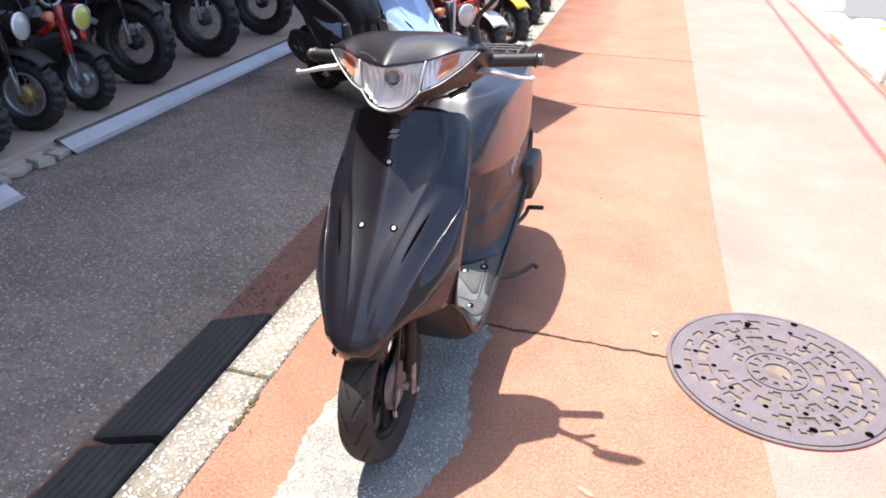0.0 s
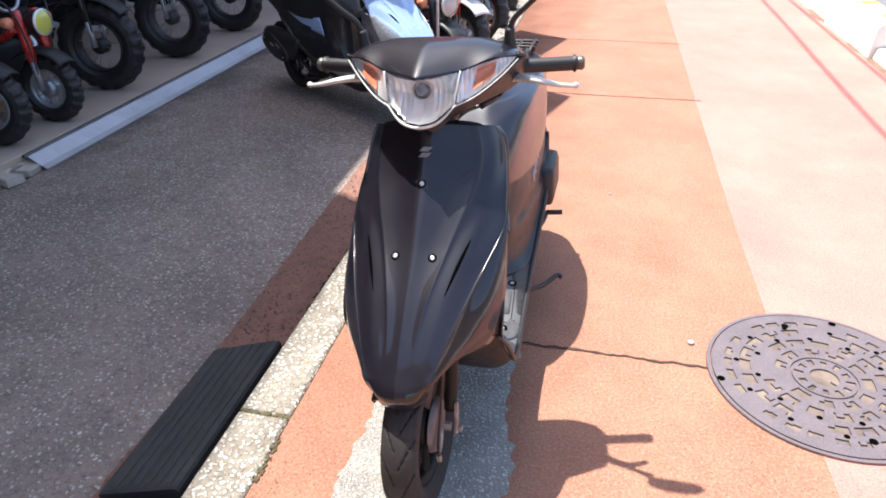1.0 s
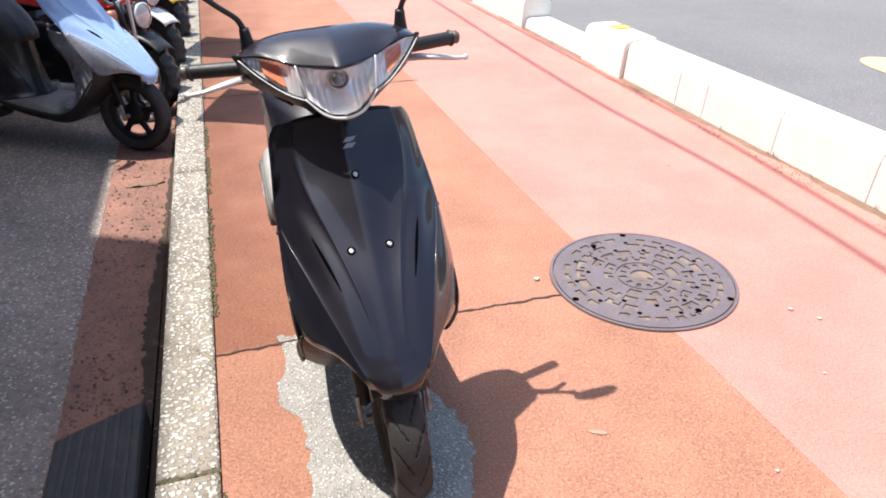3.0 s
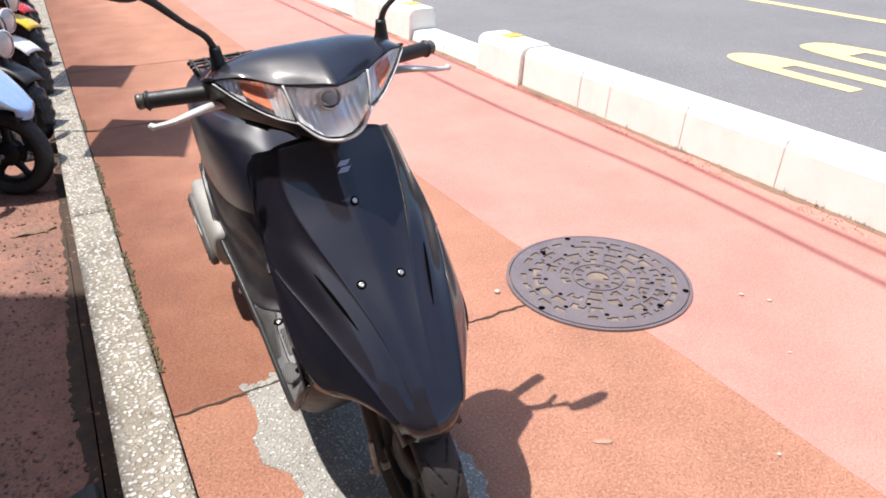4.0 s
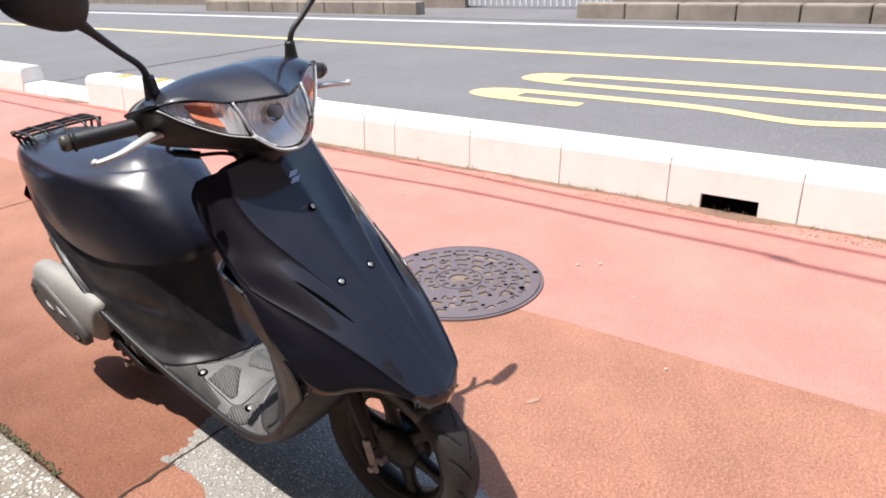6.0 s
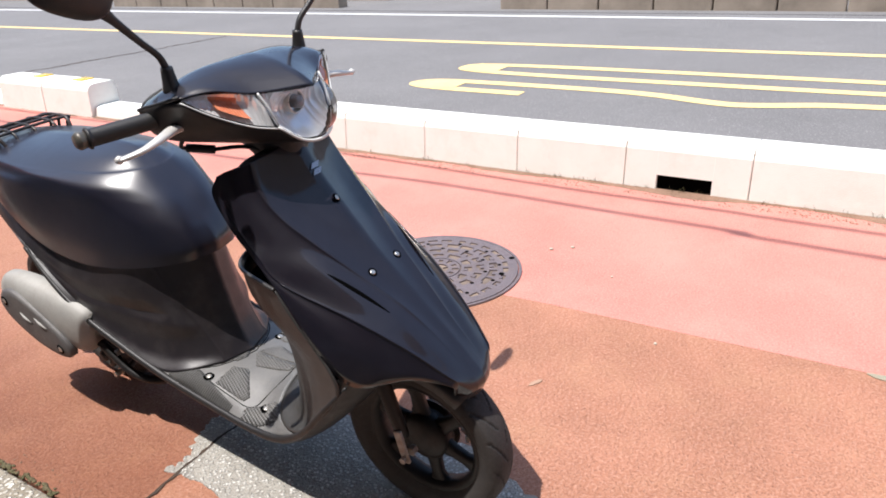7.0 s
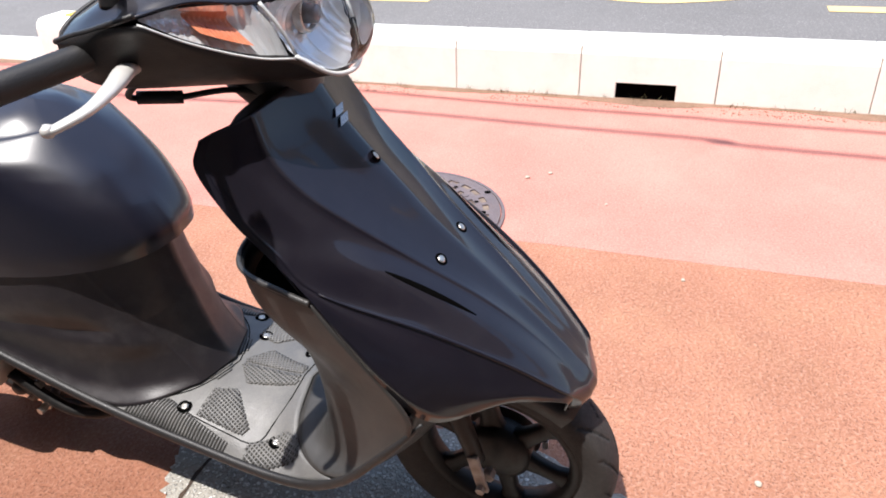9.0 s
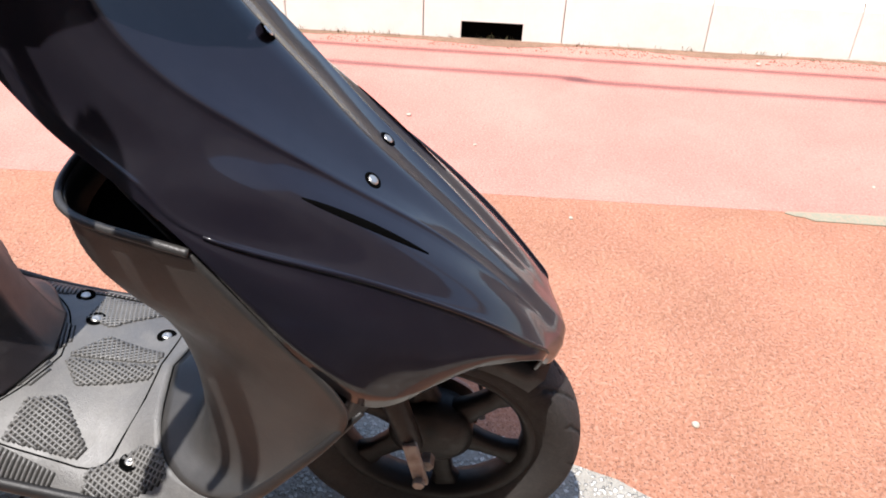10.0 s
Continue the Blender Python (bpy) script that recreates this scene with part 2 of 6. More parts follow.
M_RIM = surface("black_painted_alloy", (0.008, 0.0075, 0.0075), (0.014, 0.012, 0.011), 14.0, None, 200, 0.3, 0.5, 0.1, bump=0.1, dust=(0.05, 0.04, 0.033), dust_amount=0.12, spec=0.3)
M_LEVER = surface("silver_lever_paint", (0.62, 0.60, 0.56), (0.52, 0.50, 0.47), 20.0, None, 200, 0.3, 0.42, 0.1, metal=0.25, bump=0.1)
M_STEEL = surface("screw_steel", (0.62, 0.60, 0.56), (0.45, 0.42, 0.38), 60.0, None, 200, 0.3, 0.35, 0.1, metal=0.9, bump=0.1)
M_RUST = surface("rusty_link_steel", (0.42, 0.38, 0.345), (0.20, 0.135, 0.095), 45.0, (0.44, 0.40, 0.36), 180, 0.5, 0.6, 0.15, metal=0.4, bump=0.5)
M_MUFFLER = surface("muffler_cover_grey", (0.36, 0.35, 0.325), (0.28, 0.27, 0.25), 8.0, (0.24, 0.225, 0.21), 260, 0.3, 0.6, 0.08, bump=0.2, dust=(0.22, 0.19, 0.16), dust_amount=0.3)
M_MUFPLATE = surface("muffler_guard_dark_grey", (0.085, 0.080, 0.080), (0.115, 0.108, 0.102), 12.0, None, 260, 0.3, 0.6, 0.1, bump=0.2)
M_ENGINE = surface("engine_alloy", (0.10, 0.095, 0.09), (0.06, 0.055, 0.05), 16.0, None, 200, 0.3, 0.55, 0.1, metal=0.5, bump=0.3)
M_CHROME = surface("lamp_reflector", (0.92, 0.93, 0.94), (0.86, 0.87, 0.89), 20.0, None, 200, 0.3, 0.16, 0.05, metal=0.40, bump=0.0)
M_LENS = clear_glass("clear_lens", (0.96, 0.97, 0.98))
M_AMBER = surface("amber_bulb", (0.78, 0.30, 0.17), (0.70, 0.20, 0.10), 60.0, None, 200, 0.3, 0.2, 0.05, bump=0.0, coat=0.6)
M_WIRE = surface("black_coated_wire", (0.016, 0.015, 0.015), (0.05, 0.035, 0.028), 25.0, None, 200, 0.3, 0.45, 0.1, bump=0.1)
M_MIRROR = surface("mirror_silver", (0.92, 0.92, 0.92), (0.92, 0.92, 0.92), 1.0, None, 90, 0.3, 0.03, 0.0, metal=1.0, bump=0.0)
M_EMBLEM = surface("emblem_silver", (0.36, 0.365, 0.40), (0.30, 0.305, 0.33), 60.0, None, 200, 0.3, 0.3, 0.05, metal=0.7, bump=0.0)
M_RED = surface("red_paint", (0.55, 0.03, 0.025), (0.48, 0.025, 0.02), 6.0, None, 200, 0.3, 0.28, 0.05, bump=0.0, coat=0.5)
M_YPAINT = surface("yellow_paint", (0.75, 0.50, 0.03), (0.68, 0.45, 0.03), 6.0, None, 200, 0.3, 0.28, 0.05, bump=0.0, coat=0.5)
M_WHITE = surface("white_paint", (0.74, 0.74, 0.73), (0.68, 0.68, 0.67), 6.0, None, 200, 0.3, 0.3, 0.05, bump=0.0, coat=0.4)


# ---- mesh tools ----
def catmull(pts, n):
    """n + 1 points of a smooth line through the given ones, even in their order."""
    p = np.array(pts, float)
    p = np.vstack([2 * p[0] - p[1], p, 2 * p[-1] - p[-2]])
    out = []
    for u in np.linspace(0, len(p) - 3, n + 1):
        k = min(int(u), len(p) - 4)
        t = u - k
        a, b, c, d = p[k:k + 4]
        out.append(0.5 * (2 * b + (c - a) * t + (2 * a - 5 * b + 4 * c - d) * t * t + (3 * b - a - 3 * c + d) * t ** 3))
    return np.array(out)


def grid_bm(rows, closed=False, bm=None):
    bm = bm or bmesh.new()
    vs = [[bm.verts.new(p) for p in row] for row in rows]
    w = len(vs[0])
    for a, b in zip(vs, vs[1:]):
        for k in range(w if closed else w - 1):
            quad = (a[k], a[(k + 1) % w], b[(k + 1) % w], b[k])
            bm.faces.new(quad)
    return bm


def chordal(pts, m):
    """m steps between each two points of a smooth line that stays calm where points lie close together."""
    p = [np.array(q, float) for q in pts]
    p = [2 * p[0] - p[1]] + p + [2 * p[-1] - p[-2]]
    knot = [0.0]
    for a, b in zip(p, p[1:]):
        knot.append(knot[-1] + max(float(np.linalg.norm(b - a)), 1e-5) ** 0.5)
    out = []
    for k in range(1, len(p) - 2):
        t0, t1, t2, t3 = knot[k - 1:k + 3]
        for step in range(m + (k == len(p) - 3)):
            t = t1 + (t2 - t1) * step / m
            a1 = (t1 - t) / (t1 - t0) * p[k - 1] + (t - t0) / (t1 - t0) * p[k]
            a2 = (t2 - t) / (t2 - t1) * p[k] + (t - t1) / (t2 - t1) * p[k + 1]
            a3 = (t3 - t) / (t3 - t2) * p[k + 1] + (t - t2) / (t3 - t2) * p[k + 2]
            b1 = (t2 - t) / (t2 - t0) * a1 + (t - t0) / (t2 - t0) * a2
            b2 = (t3 - t) / (t3 - t1) * a2 + (t - t1) / (t3 - t1) * a3
            out.append((t2 - t) / (t2 - t1) * b1 + (t - t1) / (t2 - t1) * b2)
    return np.array(out)


def skin(guides, n=24, m=4, soft=0.6, mirror=True, even=False):
    """A panel through guide lines: smooth along them, and between them part straight, part smooth, so that ridges stay."""
    lines = np.array([catmull(g, n) for g in guides])
    rows = []
    for k in range(n + 1):
        across = lines[:, k]
        curved = chordal(across, m) if even else catmull(across, m * (len(guides) - 1))
        u = np.linspace(0, len(guides) - 1, m * (len(guides) - 1) + 1)
        straight = np.stack([np.interp(u, np.arange(len(guides)), across[:, c]) for c in range(3)], 1)
        row = soft * curved + (1 - soft) * straight
        rows.append(row)
    bm = grid_bm(rows)
    if mirror:
        grid_bm([[(-p[0], p[1], p[2]) for p in row] for row in rows], bm=bm)
    bmesh.ops.remove_doubles(bm, verts=bm.verts, dist=0.0006)
    bmesh.ops.recalc_face_normals(bm, faces=bm.faces)
    return bm


def tube(pts, radius, n=None, sides=10, flat=1.0, bm=None, smooth=True, up=(0, 0, 1)):
    """A rod along a smooth line; radius one number or one for each point; flat squeezes it along up."""
    n = n or 4 * (len(pts) - 1)
    line = catmull(pts, n) if smooth and len(pts) > 2 else np.array([np.array(pts[0]) + (np.array(pts[-1]) - np.array(pts[0])) * u for u in np.linspace(0, 1, n + 1)]) if len(pts) == 2 else np.array(pts, float)
    n = len(line) - 1
    rad = np.interp(np.linspace(0, 1, n + 1), np.linspace(0, 1, len(np.atleast_1d(radius))), np.atleast_1d(radius))
    rows = []
    for k, p in enumerate(line):
        d = Vector(line[min(k + 1, n)] - line[max(k - 1, 0)]).normalized()
        side = d.cross(Vector(up))
        side = side.normalized() if side.length > 0.05 else d.cross(Vector((0, 1, 0.1))).normalized()
        top = side.cross(d)
        rows.append([Vector(p) + float(rad[k]) * (math.cos(a) * side + flat * math.sin(a) * top) for a in np.linspace(0, 2 * math.pi, sides, endpoint=False)])
    bm = bm or bmesh.new()
    first = len(bm.verts)
    grid_bm(rows, True, bm)
    bm.verts.ensure_lookup_table()
    bm.faces.new([bm.verts[first + k] for k in range(sides)][::-1])
    bm.faces.new([bm.verts[first + n * sides + k] for k in range(sides)])
    return bm


def lathe(profile, n=48, axis="x", centre=(0, 0, 0), bm=None, closed=False):
    """A profile of (along the axis, radius) turned round an axis."""
    rows = []
    c = Vector(centre)
    for a in np.linspace(0, 2 * math.pi, n, endpoint=False):
        row = []
        for h, r in profile:
            u, v = r * math.cos(a), r * math.sin(a)
            row.append(c + Vector({"x": (h, u, v), "y": (u, h, v), "z": (u, v, h)}[axis]))
        rows.append(row)
    rows.append(rows[0])
    bm = grid_bm([list(r) + ([r[0]] if closed else []) for r in rows], bm=bm)
    bmesh.ops.remove_doubles(bm, verts=bm.verts, dist=1e-5)
    return bm


def block(x0, x1, y0, y1, z0, z1, bevel=0.004, bm=None):
    own = bmesh.new()
    bmesh.ops.create_cube(own, size=1)
    bmesh.ops.scale(own, vec=(x1 - x0, y1 - y0, z1 - z0), verts=own.verts)
    bmesh.ops.translate(own, vec=((x0 + x1) / 2, (y0 + y1) / 2, (z0 + z1) / 2), verts=own.verts)
    if bevel:
        bmesh.ops.bevel(own, geom=list(own.edges), offset=bevel, segments=2, affect="EDGES", profile=0.6)
    if bm is None:
        return own
    join(bm, own)
    return bm


def join(bm, own, m=None):
    if m is not None:
        bmesh.ops.transform(own, matrix=m, verts=own.verts)
    tmp = bpy.data.meshes.new("tmp")
    own.to_mesh(tmp)
    own.free()
    bm.from_mesh(tmp)
    bpy.data.meshes.remove(tmp)
    return bm


def part(name, bm, material, parent=None, label="", smooth=True, thick=0.0, offset=-1.0):
    me = bpy.data.meshes.new(name)
    bm.to_mesh(me)
    bm.free()
    if smooth:
        me.shade_smooth()
    me.materials.append(material)
    ob = new(name, me)
    if parent is not None:
        ob.parent = parent
    if thick:
        mod = ob.modifiers.new("thickness", "SOLIDIFY")
        mod.thickness, mod.offset = thick, offset
    if label:
        ob["label"] = label
    return ob


def thing(name, label, category, m=None, group=""):
    ob = new(name)
    ob.empty_display_size = 0.2
    if m is not None:
        ob.matrix_world = m
    return tagged(ob, label, category, group)


def outline(pts, z, thick=0.004, jag=0.0, seed=1, steps=6):
    """A thin slab with an uneven, closed outline, its top at z."""
    rnd = random.Random(seed)
    ring = catmull(list(pts) + [pts[0]], steps * len(pts))[:-1]
    bm = bmesh.new()
    top = [bm.verts.new((p[0] + rnd.uniform(-jag, jag), p[1] + rnd.uniform(-jag, jag), z)) for p in ring]
    face = bm.faces.new(top)
    bmesh.ops.extrude_face_region(bm, geom=[face])
    low = [v for v in bm.verts if v not in set(top)]
    bmesh.ops.translate(bm, vec=(0, 0, -thick), verts=top)
    bmesh.ops.triangulate(bm, faces=[f for f in bm.faces if len(f.verts) > 4])
    bmesh.ops.recalc_face_normals(bm, faces=bm.faces)
    return bm


# ---- ground, pavement, lot, road ----
LOT = -0.16


def structure(name, bm, material, label, category, smooth=False):
    return tagged(part(name, bm, material, smooth=smooth), label, category, kind="structure")


bm = bmesh.new()
bmesh.ops.create_grid(bm, x_segments=8, y_segments=8, size=600)
bmesh.ops.translate(bm, vec=(0, 0, -0.5), verts=bm.verts)
structure("ground", bm, M_FARBLOCK, "plain dull earth stretching to the horizon", "ground")
structure("lot", block(-30, -0.161, -30, 40, -0.45, LOT, 0), M_LOT, "worn dark grey asphalt of a parking lot", "asphalt lot")
def slab(edge, x0, x1, top):
    """A slab whose inner or outer side follows a bent line of (x, y); x0 or x1 is None on that side."""
    bm = bmesh.new()
    rows = []
    for x, y in edge:
        a, b = (x if x0 is None else x0), (x if x1 is None else x1)
        rows.append([(a, y, -0.45), (a, y, top), (b, y, top), (b, y, -0.45)])
    grid_bm(rows, bm=bm)
    bmesh.ops.recalc_face_normals(bm, faces=bm.faces)
    return bm


SEAM = [(1.44, -30), (1.452, -1.9), (1.447, -1.5), (1.436, -1.0), (1.430, -0.5), (1.412, -0.1), (1.392, 0.35), (1.384, 0.7), (1.378, 1.2), (1.376, 2.2), (1.38, 5.0), (1.38, 40)]
structure("pavement", slab(SEAM, 0.0005, None, 0.0), M_ORANGE, "terracotta-coloured coarse paving, sunlit", "pavement")
structure("pavement_outer", slab([(x + 0.0003, y) for x, y in SEAM], None, 2.76, 0.0005), M_PINK, "smooth pinkish-red paving beside the road kerb", "pavement")
structure("road", block(2.9, 10.9, -60, 80, -0.45, -0.01, 0), M_ROAD, "grey asphalt road in bright sun", "road")
structure("far_roadside", block(10.9, 40, -60, 80, -0.45, 0.0, 0), M_ROAD, "asphalt verge across the road", "roadside")

# bare patch round the front wheel, and the joint across the pavement
PATCH = [(0.32, 0.07), (0.25, 0.03), (0.19, 0.035), (0.20, -0.06), (0.18, -0.17), (0.16, -0.26), (0.21, -0.36), (0.215, -0.5), (0.205, -0.66), (0.225, -0.8), (0.22, -1.0), (0.30, -1.12), (0.44, -1.05),
         (0.54, -0.83), (0.60, -0.68), (0.637, -0.53), (0.60, -0.38), (0.58, -0.2), (0.59, -0.06), (0.52, 0.05), (0.42, 0.09)]
structure("bare_patch", outline(PATCH, 0.0022, 0.004, 0.010, 3, 8), M_AGG, "worn grey asphalt showing through the paving", "paving patch")


def crack(x0, x1, y, width, seed, z=0.0034, sway=0.012):
    """A ragged dark line across the paving."""
    rnd = random.Random(seed)
    n = int(abs(x1 - x0) / 0.018)
    mid, rows = 0.0, []
    for k in range(n + 1):
        mid += rnd.uniform(-1, 1) * sway * 0.4 - mid * 0.15
        w = width * rnd.uniform(0.35, 1.0)
        x = x0 + (x1 - x0) * k / n
        rows.append([(x, y + mid - w / 2, z), (x, y + mid, z - 0.0012), (x, y + mid + w / 2, z)])
    return grid_bm(rows)


structure("pavement_joint_1", crack(0.0, 1.17, 0.0, 0.012, 4), M_CRACK, "ragged dark crack across the terracotta paving", "crack")
structure("pavement_joint_2", crack(0.0, 1.41, 2.72, 0.010, 5), M_CRACK, "thin dark crack across the paving", "crack")
structure("pavement_joint_3", crack(0.0, 1.41, 4.25, 0.010, 6), M_CRACK, "thin dark crack across the paving", "crack")
structure("red_strip", outline([(-0.163, -3.0), (-0.163, 9.0), (-0.5, 9.0), (-0.49, 6.0), (-0.51, 3.0), (-0.5, 1.0), (-0.48, 0.0), (-0.5, -1.0), (-0.49, -3.0)], LOT + 0.003, 0.004, 0.006, 7, 30), M_STRIP, "old red-brown coating along the kerb foot", "paving strip")

structure("kerb_foot_gap", outline([(-0.159, -3.0), (-0.159, 5.0), (-0.205, 5.0), (-0.20, 3.0), (-0.215, 1.6), (-0.235, 1.0), (-0.262, 0.5), (-0.25, 0.1), (-0.27, -0.3), (-0.25, -1.2), (-0.25, -3.0)], LOT + 0.008, 0.004, 0.010, 19, 24), M_CRACK, "dark crumbled gap along the kerb foot", "crack")


def marking(name, line, width, material, label, z=-0.006):
    """A painted line on the road along a smooth path."""
    p = np.array(line, float)
    rows = []
    for k in range(len(p)):
        d = p[min(k + 1, len(p) - 1)] - p[max(k - 1, 0)]
        d /= np.hypot(*d)
        nrm = np.array([-d[1], d[0]]) * width / 2
        rows.append([(*(p[k] - nrm), z), (*(p[k] + nrm), z)])
    return structure(name, grid_bm(rows), material, label, "road marking")


marking("road_line_centre", [(7.4, y) for y in (-60, -20, 0, 20, 80)], 0.16, M_YELLOW, "solid yellow centre line on the road")
marking("road_line_edge", [(10.35, y) for y in (-60, -20, 0, 20, 80)], 0.18, M_WHITE_LINE, "solid white edge line on the far side")
# the speed limit painted on the lane: 3 and 0, long drawn in the driving direction
zero = []
for k in range(49):
    a = 2 * math.pi * k / 48
    c, s_ = math.cos(a), math.sin(a)
    zero.append((5.78 + 0.24 * math.copysign(abs(c) ** 0.55, c), -0.15 + 2.35 * math.copysign(abs(s_) ** 0.55, s_)))
marking("speed_number_zero", zero, 0.15, M_YELLOW, "yellow number 0 painted on the lane")
three = catmull([(4.74, 1.12), (4.74, 1.7), (4.78, 2.12), (4.90, 2.25), (5.04, 2.1), (5.08, 1.6), (5.07, 0.6), (5.02, 0.1), (4.90, -0.3), (4.86, -0.55), (4.92, -0.8), (5.05, -1.2), (5.10, -1.9), (5.04, -2.4), (4.9, -2.55), (4.77, -2.4), (4.73, -2.0), (4.73, -1.6)], 90)
marking("speed_number_three", [tuple(p) for p in three], 0.15, M_YELLOW, "yellow number 3 painted on the lane")
marking("speed_number_three_end", [(4.905, 1.80), (4.905, 2.0), (4.905, 2.20)], 0.30, M_YELLOW, "filled end of the painted number", z=-0.0045)
marking("speed_number_zero_end", [(5.78, 1.80), (5.78, 2.0), (5.78, 2.16)], 0.42, M_YELLOW, "filled end of the painted number", z=-0.0045)
structure("road_crack", crack(3.1, 7.2, 7.2, 0.045, 14, -0.0055, 0.05), M_CRACK, "thin dark crack across the road", "crack")
structure("green_mark", outline([(1.405, -1.55), (1.45, -1.56), (1.45, -2.6), (1.405, -2.6)], 0.003, 0.003, 0.002, 9, 12), M_GREEN, "faded pale green paint mark on the paving", "paint mark")

# near kerb: long washed-aggregate pieces
def kerb_piece(y0, y1):
    bm = block(-0.158, -0.004, y0 + 0.004, y1 - 0.004, -0.4, 0.002, 0)
    edges = [e for e in bm.edges if all(v.co.z > -0.1 for v in e.verts)]
    bmesh.ops.bevel(bm, geom=edges, offset=0.014, segments=3, affect="EDGES", profile=0.6)
    return bm


kerb = tagged(new("lot_kerb"), "low kerb of washed pebble concrete with mossy joints", "kerb", kind="structure")
for y0 in (-6.475, -4.475, -2.475, -0.475, 1.525, 3.525, 5.525, 7.525):
    part("kerb_stone", kerb_piece(y0, y0 + 2.0), M_KERB, kerb, smooth=False)
part("joint_mortar", block(-0.15, -0.012, -6.4, 9.4, -0.4, -0.012, 0), M_DIRT, kerb, smooth=False)

rnd = random.Random(11)
bm = bmesh.new()
for k in range(1500):
    y = rnd.uniform(-1.5, 3.4)
    if noise.noise((y * 3.0, 0.5, 2.0)) < 0.10:
        continue
    r = rnd.uniform(0.002, 0.0065)
    own = bmesh.new()
    bmesh.ops.create_icosphere(own, subdivisions=1, radius=r)
    join(bm, own, Matrix.Translation((rnd.gauss(0.004, 0.005), y, 0.002)) @ Matrix.Diagonal((1, rnd.uniform(1, 2.2), 0.5, 1)))
for k in range(60):
    r = rnd.uniform(0.004, 0.01)
    own = bmesh.new()
    bmesh.ops.create_icosphere(own, subdivisions=1, radius=r)
    join(bm, own, Matrix.Translation((rnd.uniform(-0.15, 0.0), -0.475 + rnd.gauss(0, 0.003), -0.003)) @ Matrix.Diagonal((1.5, 1, 0.5, 1)))
tagged(part("moss", bm, M_MOSS), "small green moss tufts in the kerb joint", "moss", kind="stuff")

# rubber kerb ramps in the lot
def ramp_body(length):
    prof = [(-0.475, LOT + 0.004), (-0.475, LOT + 0.018), (-0.46, LOT + 0.026), (-0.445, LOT + 0.030), (-0.235, LOT + 0.100), (-0.222, LOT + 0.10), (-0.216, LOT + 0.09), (-0.216, LOT + 0.004)]
    rows = [[(x, y, z) for x, z in prof] for y in (0, 0.008, length - 0.008, length)]
    for k in (0, 3):
        rows[k] = [(x, y, max(LOT + 0.004, z - 0.006)) for x, y, z in rows[k]]
    bm = grid_bm(rows)
    bm.verts.ensure_lookup_table()
    n = len(prof)
    bm.faces.new([bm.verts[k] for k in range(n)])
    bm.faces.new([bm.verts[3 * n + k] for k in range(n)][::-1])
    bmesh.ops.recalc_face_normals(bm, faces=bm.faces)
    return bm


def ramp_rib(x, length):
    z = LOT + 0.026 + (x + 0.445) / 0.21 * 0.07
    prof = [(x - 0.012, z - 0.006), (x - 0.009, z + 0.006), (x - 0.005, z + 0.0085), (x + 0.005, z + 0.0118), (x + 0.009, z + 0.0108), (x + 0.012, z + 0.002)]
    bm = grid_bm([[(px, y, pz - (0.006 if k in (0, 3) else 0)) for px, pz in prof] for k, y in enumerate((0.006, 0.016, length - 0.016, length - 0.006))])
    bm.verts.ensure_lookup_table()
    bm.faces.new([bm.verts[k] for k in range(6)])
    bm.faces.new([bm.verts[18 + k] for k in range(6)][::-1])
    bmesh.ops.recalc_face_normals(bm, faces=bm.faces)
    return bm


for y in (-0.725, -1.41, -2.10):
    ramp = thing("kerb_ramp", "black ribbed rubber kerb ramp lying against the kerb", "kerb ramp", pose(0, y, 0), "ramps along the kerb")
    part("ramp_body", ramp_body(0.65), M_RUBBER, ramp, smooth=False)
    for k in range(6):
        part("ramp_rib", ramp_rib(-0.430 + 0.0352 * k, 0.65), M_RUBBER, ramp, smooth=False)

# ---- road-side kerb of pale concrete blocks ----
WALL_PROFILE = [(2.765, -0.2), (2.775, 0.0), (2.790, 0.20), (2.800, 0.225), (2.825, 0.245), (2.86, 0.25), (2.99, 0.25), (3.01, 0.24), (3.02, 0.20), (3.03, -0.2)]


def wall_block(y0, y1, notch=None, low=1.0, out=0.0):
    bm = bmesh.new()
    def run(a, b, zlow):
        prof = [(x - out * (z > -0.1) * (x < 2.9), z * (low if z > 0 else 1)) for x, z in WALL_PROFILE]
        if zlow > -1:
            # cut the profile off level at zlow
            cut = []
            for (xa, za), (xb, zb) in zip(prof, prof[1:] + prof[:1]):
                if za >= zlow:
                    cut.append((xa, za))
                if (za - zlow) * (zb - zlow) < 0:
                    cut.append((xa + (xb - xa) * (zlow - za) / (zb - za), zlow))
            prof = cut
        rows = []
        for y, ins in ((a, 0.0022), (a + 0.003, 0.0), (b - 0.003, 0.0), (b, 0.0022)):
            rows.append([(x + ins if x < 2.9 else x - ins, y, z - (ins if z > zlow + 0.01 else 0)) for x, z in prof])
        first = len(bm.verts)
        grid_bm(rows, True, bm=bm)
        bm.verts.ensure_lookup_table()
        n = len(prof)
        bm.faces.new([bm.verts[first + k] for k in range(n)])
        bm.faces.new([bm.verts[first + 3 * n + k] for k in range(n)][::-1])
    if notch:
        run(y0, notch[0], -9)
        run(notch[1], y1, -9)
        run(notch[0] - 0.004, notch[1] + 0.004, 0.078)
    else:
        run(y0, y1, -9)
    bmesh.ops.recalc_face_normals(bm, faces=bm.faces)
    return bm


